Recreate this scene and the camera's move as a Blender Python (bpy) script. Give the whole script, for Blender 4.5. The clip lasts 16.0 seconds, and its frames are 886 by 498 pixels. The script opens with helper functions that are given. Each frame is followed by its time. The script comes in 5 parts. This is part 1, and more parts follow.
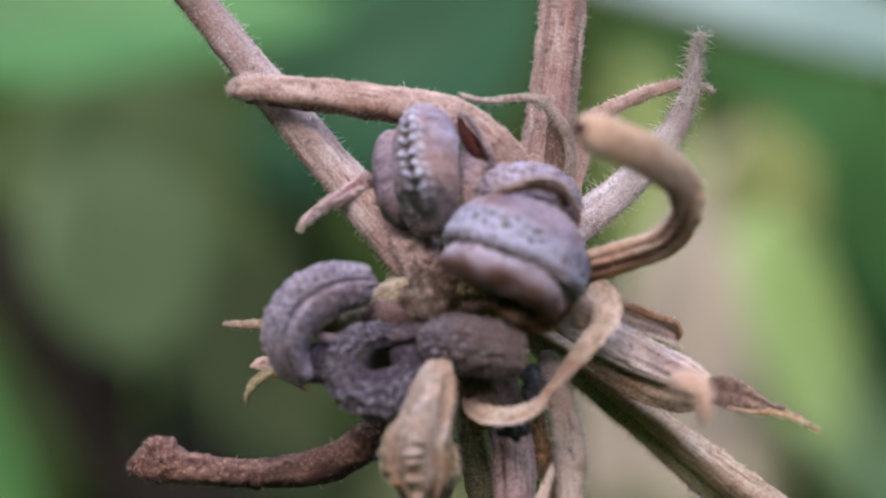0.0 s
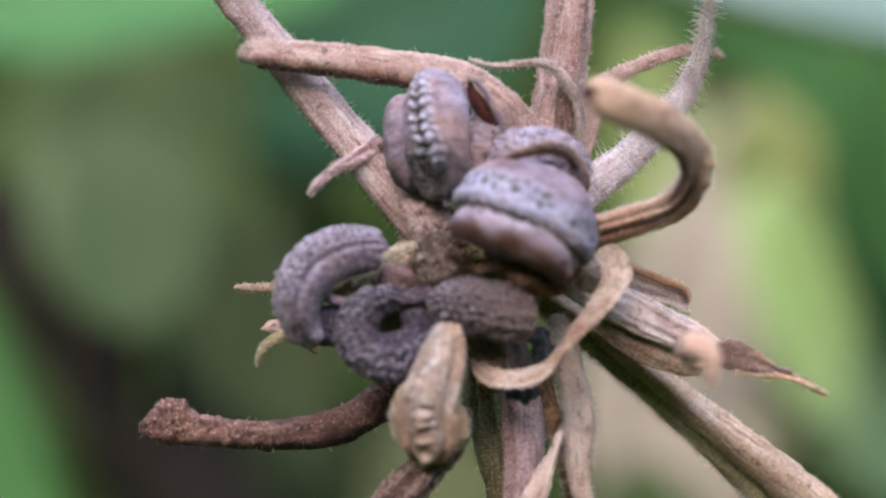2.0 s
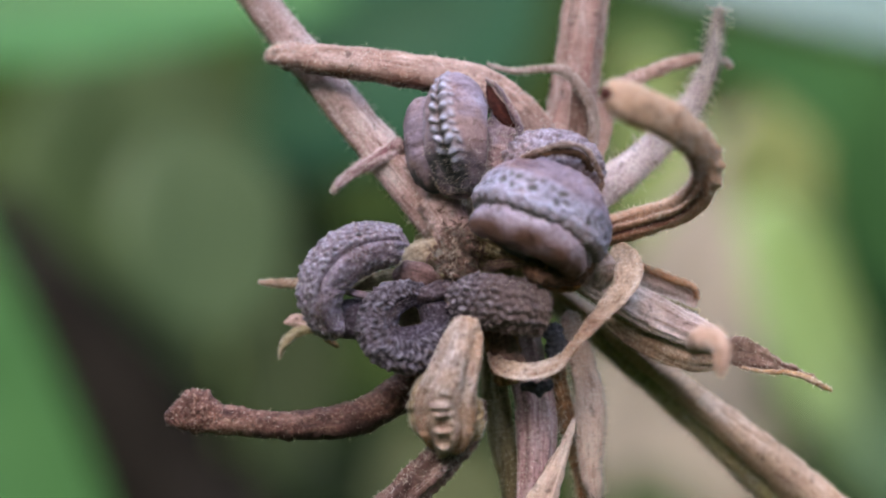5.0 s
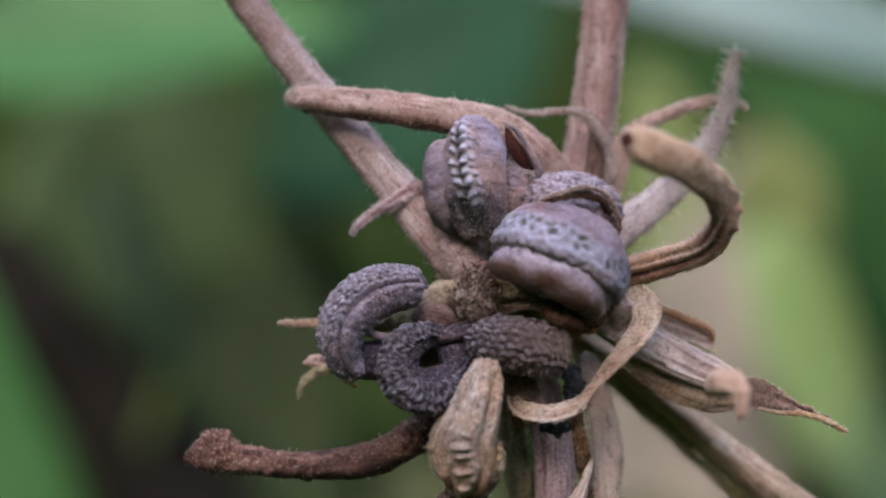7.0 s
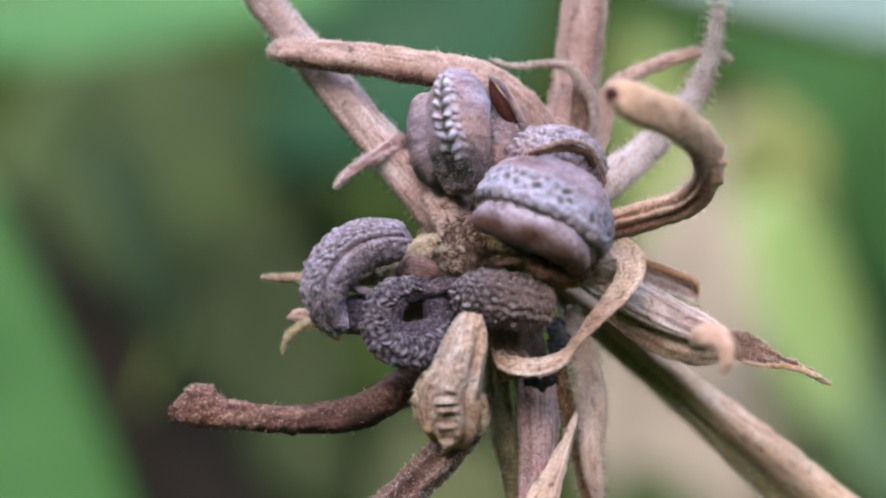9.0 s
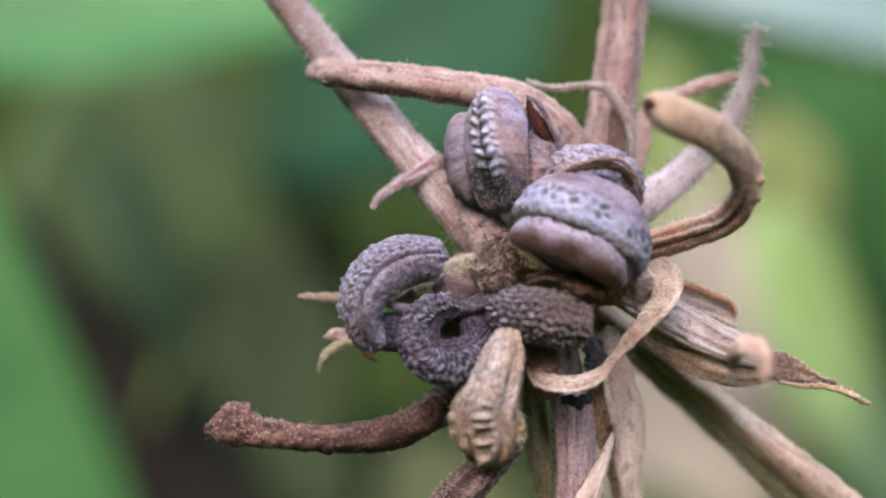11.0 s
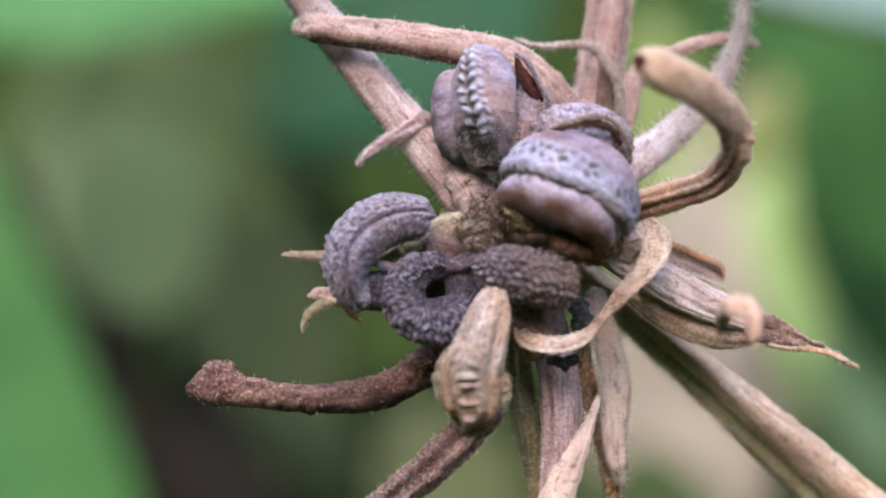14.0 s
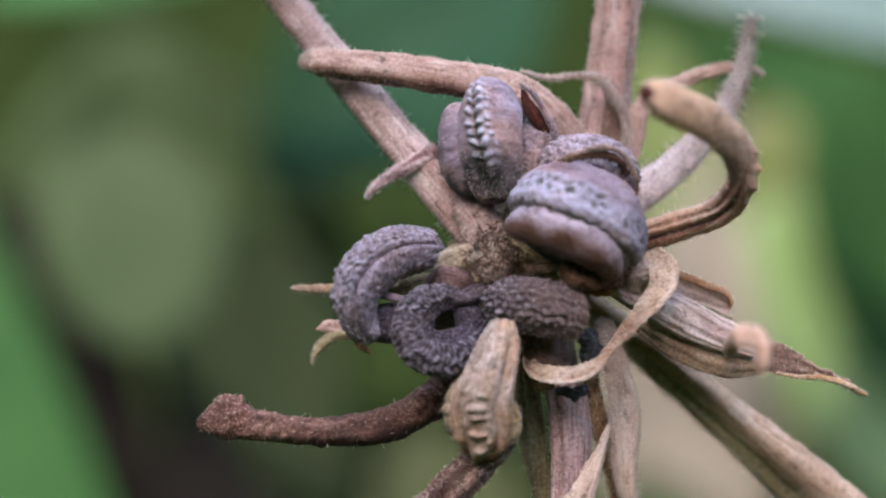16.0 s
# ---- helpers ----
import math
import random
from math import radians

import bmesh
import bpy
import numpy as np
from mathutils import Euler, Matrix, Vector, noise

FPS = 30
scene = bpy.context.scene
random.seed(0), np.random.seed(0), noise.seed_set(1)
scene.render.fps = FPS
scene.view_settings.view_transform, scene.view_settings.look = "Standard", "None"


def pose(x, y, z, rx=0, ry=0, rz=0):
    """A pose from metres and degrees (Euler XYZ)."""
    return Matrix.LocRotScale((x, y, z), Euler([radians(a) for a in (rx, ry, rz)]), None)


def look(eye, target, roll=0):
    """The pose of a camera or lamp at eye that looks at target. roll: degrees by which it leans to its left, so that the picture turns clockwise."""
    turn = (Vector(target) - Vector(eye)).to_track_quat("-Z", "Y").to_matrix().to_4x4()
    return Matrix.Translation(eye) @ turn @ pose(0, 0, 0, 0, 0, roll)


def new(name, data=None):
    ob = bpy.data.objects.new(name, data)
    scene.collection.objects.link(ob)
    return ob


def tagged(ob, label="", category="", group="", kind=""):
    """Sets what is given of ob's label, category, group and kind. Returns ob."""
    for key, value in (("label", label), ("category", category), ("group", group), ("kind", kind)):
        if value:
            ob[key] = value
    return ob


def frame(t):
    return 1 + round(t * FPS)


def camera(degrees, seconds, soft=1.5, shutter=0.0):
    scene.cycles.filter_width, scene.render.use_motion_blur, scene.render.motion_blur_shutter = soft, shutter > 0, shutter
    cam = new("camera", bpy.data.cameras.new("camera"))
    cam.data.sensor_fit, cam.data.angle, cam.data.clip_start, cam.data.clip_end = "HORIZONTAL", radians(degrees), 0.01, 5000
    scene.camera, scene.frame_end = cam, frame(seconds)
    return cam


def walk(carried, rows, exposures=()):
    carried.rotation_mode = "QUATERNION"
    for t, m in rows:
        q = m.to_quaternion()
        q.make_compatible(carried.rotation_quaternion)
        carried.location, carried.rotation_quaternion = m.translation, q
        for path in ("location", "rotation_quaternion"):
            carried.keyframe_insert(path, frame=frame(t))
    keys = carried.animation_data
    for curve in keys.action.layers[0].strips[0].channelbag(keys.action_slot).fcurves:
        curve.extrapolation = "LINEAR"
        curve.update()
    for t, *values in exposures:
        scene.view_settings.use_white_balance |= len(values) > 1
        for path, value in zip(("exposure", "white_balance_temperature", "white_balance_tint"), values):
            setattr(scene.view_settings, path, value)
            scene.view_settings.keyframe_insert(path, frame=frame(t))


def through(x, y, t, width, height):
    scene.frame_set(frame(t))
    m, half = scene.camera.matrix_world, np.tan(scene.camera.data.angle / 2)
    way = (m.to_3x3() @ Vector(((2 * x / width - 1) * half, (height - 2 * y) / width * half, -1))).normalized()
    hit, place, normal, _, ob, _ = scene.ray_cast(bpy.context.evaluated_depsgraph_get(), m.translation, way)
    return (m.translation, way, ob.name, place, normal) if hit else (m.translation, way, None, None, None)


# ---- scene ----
# ---- camera: a macro lens 9 cm from a dried seed head, tilted down ----
DIST, TILT, HEIGHT = 0.0902, 20.0, 0.22
HEAD = Vector((0, 0, HEIGHT))
EYE = HEAD + Vector((0, -math.cos(radians(TILT)), math.sin(radians(TILT)))) * DIST
cam = camera(25, 16.0, soft=2.2)
cam.data.dof.use_dof = True
cam.data.dof.focus_distance = 0.0936
cam.data.dof.aperture_fstop = 20
# seconds, degrees by which the held camera pans left and tilts down
SWAY = [
    (0.0, 0.00, -0.00),
    (0.1, -0.04, 0.19),
    (0.3, -0.02, 0.16),
    (0.5, 0.00, 0.19),
    (0.6, -0.01, 0.43),
    (0.8, 0.01, 0.52),
    (1.0, 0.04, 0.35),
    (1.1, 0.05, 0.35),
    (1.3, 0.01, 0.72),
    (1.5, -0.01, 0.83),
    (1.6, 0.08, 0.82),
    (1.8, 0.07, 0.10),
    (2.0, 0.06, 0.80),
    (2.1, 0.01, 0.38),
    (2.3, -0.01, 0.48),
    (2.5, 0.06, 1.17),
    (2.6, 0.07, 1.08),
    (2.8, 0.04, 0.60),
    (3.0, -0.02, 0.73),
    (3.1, -0.00, 0.80),
    (3.3, 0.06, 1.01),
    (3.5, 0.05, 0.73),
    (3.7, 0.13, 0.65),
    (5.8, 0.18, 0.10),
    (6.0, 0.20, -0.61),
    (6.1, 0.16, -0.85),
    (6.3, 0.12, -0.83),
    (6.5, 0.18, -0.95),
    (6.6, 0.19, -0.84),
    (6.8, 0.20, -0.43),
    (7.0, 0.25, -0.36),
    (7.1, 0.26, -0.54),
    (7.3, 0.29, -0.11),
    (7.5, 0.30, 0.32),
    (7.6, 0.34, 0.58),
    (7.8, 0.29, 0.59),
    (8.0, 0.22, 0.66),
    (8.1, 0.23, 0.63),
    (8.3, 0.28, 0.78),
    (8.5, 0.27, 0.64),
    (8.6, 0.26, 0.49),
    (8.8, 0.15, 0.31),
    (9.0, 0.18, 0.66),
    (9.2, 0.21, 0.16),
    (11.3, 0.34, 0.21),
    (11.5, 0.29, 0.38),
    (11.6, 0.27, 0.38),
    (11.8, 0.31, 0.68),
    (12.0, 0.32, 0.86),
    (12.1, 0.26, 0.24),
    (12.3, 0.24, -0.21),
    (12.5, 0.14, 0.47),
    (12.6, 0.17, 0.54),
    (12.8, 0.20, 0.41),
    (13.0, 0.22, 0.60),
    (13.1, 0.19, 0.54),
    (13.3, 0.34, 0.36),
    (13.5, 0.32, 0.23),
    (13.6, 0.22, 0.17),
    (13.8, 0.30, 0.39),
    (14.0, 0.28, 1.12),
    (14.1, 0.18, 1.31),
    (14.3, 0.18, 0.97),
    (14.5, 0.26, 1.08),
    (14.6, 0.21, 1.24),
    (14.8, 0.23, 1.07),
    (15.0, 0.29, 0.94),
    (15.1, 0.28, 1.04),
    (15.3, 0.33, 0.76),
    (15.5, 0.32, 0.84),
    (15.6, 0.30, 0.84),
    (15.8, 0.27, 0.37),
    (16.0, 0.31, 0.40),
]
PATH = [(t, pose(*EYE, 90 - TILT - down) @ pose(0, 0, 0, 0, left)) for t, left, down in SWAY]
# the film camera's own exposure: darker while the sun breaks through
STOPS = [(0.0, 2.80), (1.0, 2.93), (2.0, 2.99), (2.5, 3.00), (3.4, 3.15), (3.7, 3.15), (5.0, 2.8), (5.8, 2.53), (6.5, 2.55), (7.0, 2.42), (7.5, 2.85), (8.0, 3.10),
         (9.2, 3.10), (11.3, 3.05), (14.3, 3.2), (14.5, 3.24), (14.7, 3.28), (15.2, 3.2), (15.6, 2.90), (16.0, 2.82)]
walk(cam, PATH, [(t, s + 0.80, 7600, 9) for t, s in STOPS])

# ---- light: sky, with the sun held off by an added leaf ----
world = bpy.data.worlds.new("sky")
scene.world = world
world.use_nodes = True
wn = world.node_tree.nodes
sky = wn.new("ShaderNodeTexSky")
sky.sky_type, sky.sun_disc = "NISHITA", False
sky.sun_elevation, sky.sun_rotation = radians(63), radians(209)
wn["Background"].inputs["Strength"].default_value = 0.15
world.node_tree.links.new(sky.outputs[0], wn["Background"].inputs[0])
sun = new("sun", bpy.data.lights.new("sun", "SUN"))
sun.data.energy, sun.data.angle, sun.data.color = 0.55, radians(1.0), (1.0, 0.96, 0.90)
SUNWARD = Vector((-0.25, -0.45, 1.0)).normalized()
sun.matrix_world = look(SUNWARD * 3, (0, 0, 0))


# ---- materials ----
def link(mat, a, b):
    mat.node_tree.links.new(a, b)


def noise_node(mat, vec, scale, detail=4, rough=0.55, stretch=None):
    n = mat.node_tree.nodes
    if stretch:
        mp = n.new("ShaderNodeMapping")
        mp.inputs["Scale"].default_value = stretch
        link(mat, vec, mp.inputs[0])
        vec = mp.outputs[0]
    t = n.new("ShaderNodeTexNoise")
    t.inputs["Scale"].default_value, t.inputs["Detail"].default_value = scale, detail
    t.inputs["Roughness"].default_value = rough
    link(mat, vec, t.inputs["Vector"])
    return t.outputs["Fac"]


def ramp(mat, fac, stops):
    r = mat.node_tree.nodes.new("ShaderNodeValToRGB")
    els = r.color_ramp.elements
    while len(els) < len(stops):
        els.new(0.5)
    for e, (p, c) in zip(els, stops):
        e.position, e.color = p, (*c, 1)
    link(mat, fac, r.inputs[0])
    return r.outputs[0]


def blend(mat, fac, a, b, mode="MIX"):
    m = mat.node_tree.nodes.new("ShaderNodeMix")
    m.data_type, m.blend_type = "RGBA", mode
    for sock, v in ((m.inputs[0], fac), (m.inputs[6], a), (m.inputs[7], b)):
        if isinstance(v, (int, float)):
            sock.default_value = v
        elif isinstance(v, tuple):
            sock.default_value = (*v, 1)
        else:
            link(mat, v, sock)
    return m.outputs[2]


def vivid(c, s):
    """The colour c with its saturation multiplied by s."""
    grey = 0.3 * c[0] + 0.6 * c[1] + 0.1 * c[2]
    return tuple(max(0.003, grey + s * (v - grey)) for v in c)


def dry(name, dark, mid, light, patch, streak=1.0, rough=0.75, bump=0.8, speck=(0.10, 0.06, 0.045), tint=None, tip=None, sheen=0.04, grainy=0.85, fleck=None):
    """Dried plant skin: streaks along the length (UV in millimetres), blotches, dark specks, fine relief."""
    dark, mid, light, patch = (vivid([0.94 * c[0], 0.91 * c[1], 0.94 * c[2]], 1.12) for c in (dark, mid, light, patch))
    mat = bpy.data.materials.new(name)
    mat.use_nodes = True
    n = mat.node_tree.nodes
    bsdf = n["Principled BSDF"]
    tc = n.new("ShaderNodeTexCoord")
    uv, ob = tc.outputs["UV"], tc.outputs["Object"]
    fibre = noise_node(mat, uv, 1.0, 5, 0.6, (0.35, 3.2 * streak, 1))
    blotch = noise_node(mat, ob, 420, 4)
    grain = noise_node(mat, ob, 5200, 3, 0.65)
    spots = noise_node(mat, ob, 2100, 2, 0.5)
    col = ramp(mat, fibre, [(0.36, dark), (0.49, mid), (0.63, light)])
    col = blend(mat, ramp(mat, blotch, [(0.45, (0, 0, 0)), (0.59, (0.85, 0.85, 0.85))]), col, patch)
    broad = noise_node(mat, ob, 170, 3)
    col = blend(mat, ramp(mat, broad, [(0.40, (0.7, 0.7, 0.7)), (0.60, (0, 0, 0))]), col, tuple(0.7 * c for c in mid))
    lines = noise_node(mat, uv, 1.0, 3, 0.6, (0.7, 9.0 * streak, 1))
    col = blend(mat, ramp(mat, lines, [(0.33, (0.8, 0.8, 0.8)), (0.46, (0, 0, 0))]), col, (0.52, 0.43, 0.41), "MULTIPLY")
    # tip colour: raised skin painted paler, in place of shaded crevices
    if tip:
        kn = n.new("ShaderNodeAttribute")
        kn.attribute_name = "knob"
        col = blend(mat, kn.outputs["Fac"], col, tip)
    if fleck:
        flecks = noise_node(mat, ob, 6500, 3, 0.7)
        col = blend(mat, ramp(mat, flecks, [(0.52, (0, 0, 0)), (0.66, (0.75, 0.75, 0.75))]), col, fleck)
        pitted = noise_node(mat, ob, 3600, 4, 0.75)
        col = blend(mat, ramp(mat, pitted, [(0.36, (0.8, 0.8, 0.8)), (0.48, (0, 0, 0))]), col, tuple(0.6 * c for c in dark))
    if tint:
        at = n.new("ShaderNodeAttribute")
        at.attribute_name = "tint"
        col = blend(mat, at.outputs["Fac"], col, tint)
    col = blend(mat, ramp(mat, grain, [(0.40, (grainy, grainy, grainy)), (0.56, (0, 0, 0))]), col,
                (0.60, 0.57, 0.55), "MULTIPLY")
    col = blend(mat, ramp(mat, spots, [(0.62, (0, 0, 0)), (0.74, (0.7, 0.7, 0.7))]), col, speck)
    link(mat, col, bsdf.inputs["Base Color"])
    bsdf.inputs["Roughness"].default_value = rough
    bsdf.inputs["Specular IOR Level"].default_value = 0.2
    bsdf.inputs["Sheen Weight"].default_value = sheen
    b = n.new("ShaderNodeBump")
    b.inputs["Strength"].default_value, b.inputs["Distance"].default_value = bump, 0.00009
    h = blend(mat, 0.5, ramp(mat, fibre, [(0.2, (0, 0, 0)), (0.8, (1, 1, 1))]),
              ramp(mat, grain, [(0.2, (0, 0, 0)), (0.8, (1, 1, 1))]))
    link(mat, h, b.inputs["Height"])
    link(mat, b.outputs[0], bsdf.inputs["Normal"])
    return mat


def plain(name, a, b, scale, rough=0.6, spec=0.4, through=0.0):
    """A surface of two mixed colours; through: light let through, as by a leaf."""
    mat = bpy.data.materials.new(name)
    mat.use_nodes = True
    n = mat.node_tree.nodes
    bsdf = n["Principled BSDF"]
    tc = n.new("ShaderNodeTexCoord")
    a, b = vivid(a, 1.03), vivid(b, 1.03)
    f = noise_node(mat, tc.outputs["Object"], scale, 5)
    col = ramp(mat, f, [(0.35, a), (0.68, b)])
    link(mat, col, bsdf.inputs["Base Color"])
    bsdf.inputs["Roughness"].default_value = rough
    bsdf.inputs["Specular IOR Level"].default_value = spec
    if through:
        tr = n.new("ShaderNodeBsdfTranslucent")
        link(mat, col, tr.inputs[0])
        mx = n.new("ShaderNodeMixShader")
        mx.inputs[0].default_value = through
        link(mat, bsdf.outputs[0], mx.inputs[1])
        link(mat, tr.outputs[0], mx.inputs[2])
        link(mat, mx.outputs[0], n["Material Output"].inputs[0])
    return mat


LEAFY = dry("pale_grey_hairy_bract", (0.38, 0.29, 0.26), (0.72, 0.62, 0.58), (0.88, 0.80, 0.77), (0.56, 0.44, 0.41), grainy=0.6)
STEM = dry("pinkish_pale_stem", (0.37, 0.22, 0.175), (0.66, 0.485, 0.43), (0.85, 0.71, 0.64), (0.57, 0.385, 0.335), streak=0.8, bump=0.6, grainy=0.65, tint=(0.23, 0.095, 0.06))
TAN = dry("tan_dry_stalk", (0.31, 0.165, 0.115), (0.60, 0.395, 0.315), (0.82, 0.615, 0.515), (0.50, 0.295, 0.225), streak=0.8, bump=0.5, grainy=0.65, tint=(0.20, 0.08, 0.047))
MAUVE = dry("mauve_dry_stalk", (0.25, 0.11, 0.09), (0.60, 0.40, 0.33), (0.84, 0.67, 0.575), (0.48, 0.28, 0.225), streak=1.3, grainy=0.8, tint=(0.26, 0.11, 0.09))
RUST = dry("rust_dry_stalk", (0.075, 0.032, 0.025), (0.245, 0.12, 0.086), (0.45, 0.275, 0.21), (0.14, 0.06, 0.046), streak=0.6, tint=(0.04, 0.018, 0.015), fleck=(0.52, 0.335, 0.26))
STRAW = dry("straw_bract", (0.30, 0.17, 0.09), (0.60, 0.43, 0.29), (0.80, 0.66, 0.52), (0.50, 0.29, 0.14))
PAPERY = dry("papery_bract", (0.22, 0.125, 0.075), (0.50, 0.36, 0.25), (0.76, 0.62, 0.49), (0.38, 0.22, 0.13))
PALE = dry("pale_bract", (0.34, 0.22, 0.165), (0.65, 0.50, 0.42), (0.86, 0.74, 0.65), (0.50, 0.34, 0.26))
OLIVE = dry("olive_dry_stalk", (0.20, 0.15, 0.08), (0.42, 0.345, 0.20), (0.60, 0.52, 0.34), (0.46, 0.335, 0.22))
MOSSY = dry("mossy_stalk", (0.28, 0.235, 0.115), (0.54, 0.475, 0.27), (0.72, 0.63, 0.42), (0.46, 0.39, 0.21))
GREENISH = dry("pale_greenish_tissue", (0.30, 0.225, 0.145), (0.58, 0.475, 0.34), (0.78, 0.67, 0.52), (0.46, 0.34, 0.23), grainy=0.6)
AMBER = dry("amber_membrane", (0.13, 0.06, 0.028), (0.33, 0.19, 0.095), (0.54, 0.36, 0.21), (0.27, 0.13, 0.06))
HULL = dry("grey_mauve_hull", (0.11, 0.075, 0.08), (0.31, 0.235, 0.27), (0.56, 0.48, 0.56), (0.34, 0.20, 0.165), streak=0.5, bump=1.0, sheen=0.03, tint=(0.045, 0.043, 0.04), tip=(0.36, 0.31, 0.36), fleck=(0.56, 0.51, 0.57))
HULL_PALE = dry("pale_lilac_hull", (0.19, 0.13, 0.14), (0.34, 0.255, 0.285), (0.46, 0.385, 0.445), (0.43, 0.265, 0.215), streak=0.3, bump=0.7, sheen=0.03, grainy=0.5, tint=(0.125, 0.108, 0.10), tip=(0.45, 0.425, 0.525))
SKIN = dry("smooth_lilac_hull", (0.17, 0.12, 0.13), (0.36, 0.275, 0.305), (0.51, 0.43, 0.49), (0.41, 0.265, 0.225), streak=0.4, bump=0.6, sheen=0.03, grainy=0.5, tint=(0.045, 0.041, 0.038), tip=(0.45, 0.40, 0.46))
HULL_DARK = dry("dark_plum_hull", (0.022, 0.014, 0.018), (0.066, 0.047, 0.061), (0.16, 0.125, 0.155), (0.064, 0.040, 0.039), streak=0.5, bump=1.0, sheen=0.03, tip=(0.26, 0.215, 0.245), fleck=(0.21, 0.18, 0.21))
POD = dry("straw_pod_skin", (0.32, 0.21, 0.155), (0.62, 0.49, 0.415), (0.79, 0.68, 0.605), (0.57, 0.35, 0.22), grainy=0.8, tint=(0.42, 0.20, 0.085))
STRAP = dry("papery_strap_skin", (0.40, 0.265, 0.18), (0.65, 0.515, 0.415), (0.80, 0.69, 0.585), (0.58, 0.42, 0.30), streak=0.7, grainy=0.65, tint=(0.30, 0.165, 0.11))
PLANK = dry("lilac_straw_bract", (0.42, 0.28, 0.235), (0.77, 0.61, 0.545), (0.91, 0.80, 0.745), (0.65, 0.47, 0.38), grainy=0.5)
REDDISH = dry("reddish_brown_stalk", (0.07, 0.03, 0.024), (0.24, 0.135, 0.105), (0.48, 0.33, 0.265), (0.13, 0.06, 0.048), tint=(0.06, 0.024, 0.02), fleck=(0.50, 0.37, 0.315))
RIDGE = dry("straw_ridge", (0.40, 0.25, 0.155), (0.61, 0.425, 0.30), (0.78, 0.60, 0.46), (0.57, 0.38, 0.245), grainy=0.6)
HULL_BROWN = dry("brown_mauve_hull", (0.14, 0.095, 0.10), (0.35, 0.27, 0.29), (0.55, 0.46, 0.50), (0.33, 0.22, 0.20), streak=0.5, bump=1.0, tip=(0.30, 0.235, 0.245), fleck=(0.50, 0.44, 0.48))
LILAC = dry("lilac_pink_stalk", (0.22, 0.10, 0.10), (0.53, 0.37, 0.34), (0.75, 0.61, 0.57), (0.40, 0.24, 0.225), streak=1.3, grainy=0.8)
PEACH = dry("peach_papery_bract", (0.48, 0.31, 0.23), (0.78, 0.60, 0.49), (0.88, 0.75, 0.65), (0.68, 0.48, 0.37), streak=0.6, bump=0.5, grainy=0.4)
UMBER = dry("dark_umber_husk", (0.03, 0.014, 0.008), (0.10, 0.05, 0.028), (0.21, 0.12, 0.07), (0.06, 0.03, 0.016))
SLIT = dry("dark_red_hollow", (0.03, 0.008, 0.006), (0.06, 0.015, 0.01), (0.12, 0.035, 0.022), (0.04, 0.012, 0.008), sheen=0)
BROWN = dry("brown_mottled_bract", (0.13, 0.075, 0.055), (0.30, 0.19, 0.145), (0.55, 0.42, 0.33), (0.20, 0.12, 0.09))
ORANGE = dry("orange_tan_bract", (0.34, 0.15, 0.075), (0.64, 0.35, 0.20), (0.82, 0.54, 0.36), (0.52, 0.25, 0.13))
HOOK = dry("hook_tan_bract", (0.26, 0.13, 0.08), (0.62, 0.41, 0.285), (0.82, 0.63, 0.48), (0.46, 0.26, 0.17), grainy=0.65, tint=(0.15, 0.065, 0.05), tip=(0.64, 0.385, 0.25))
RIMBROWN = dry("thin_brown_rim", (0.15, 0.085, 0.06), (0.46, 0.325, 0.265), (0.68, 0.53, 0.45), (0.27, 0.16, 0.11))
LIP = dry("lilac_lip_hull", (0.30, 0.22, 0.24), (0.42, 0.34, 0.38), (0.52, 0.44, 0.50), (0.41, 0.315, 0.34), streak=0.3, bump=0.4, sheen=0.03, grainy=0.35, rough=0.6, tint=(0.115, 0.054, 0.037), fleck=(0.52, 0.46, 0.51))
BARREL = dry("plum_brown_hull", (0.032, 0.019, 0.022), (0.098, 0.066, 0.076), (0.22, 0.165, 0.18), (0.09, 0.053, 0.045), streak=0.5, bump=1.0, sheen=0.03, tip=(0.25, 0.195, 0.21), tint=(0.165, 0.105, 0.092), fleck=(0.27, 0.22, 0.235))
BUD = dry("reddish_bud_husk", (0.10, 0.055, 0.05), (0.24, 0.145, 0.13), (0.40, 0.28, 0.26), (0.18, 0.09, 0.07))
OLIVE_BROWN = dry("olive_brown_underside", (0.11, 0.075, 0.04), (0.27, 0.20, 0.125), (0.46, 0.36, 0.25), (0.17, 0.115, 0.065))
GOLD = dry("golden_frayed_edge", (0.34, 0.23, 0.11), (0.62, 0.47, 0.29), (0.78, 0.65, 0.46), (0.46, 0.30, 0.15))
ORANGE_PALE = dry("peach_orange_bract", (0.34, 0.19, 0.125), (0.56, 0.36, 0.255), (0.70, 0.50, 0.385), (0.47, 0.29, 0.20), grainy=0.5)
BLACK = dry("blackened_scrap", (0.03, 0.028, 0.032), (0.085, 0.08, 0.088), (0.22, 0.21, 0.225), (0.06, 0.055, 0.055))
FUZZ = plain("pale_fuzz", (0.58, 0.48, 0.40), (0.76, 0.67, 0.58), 900, 0.7, 0.2, through=0.4)


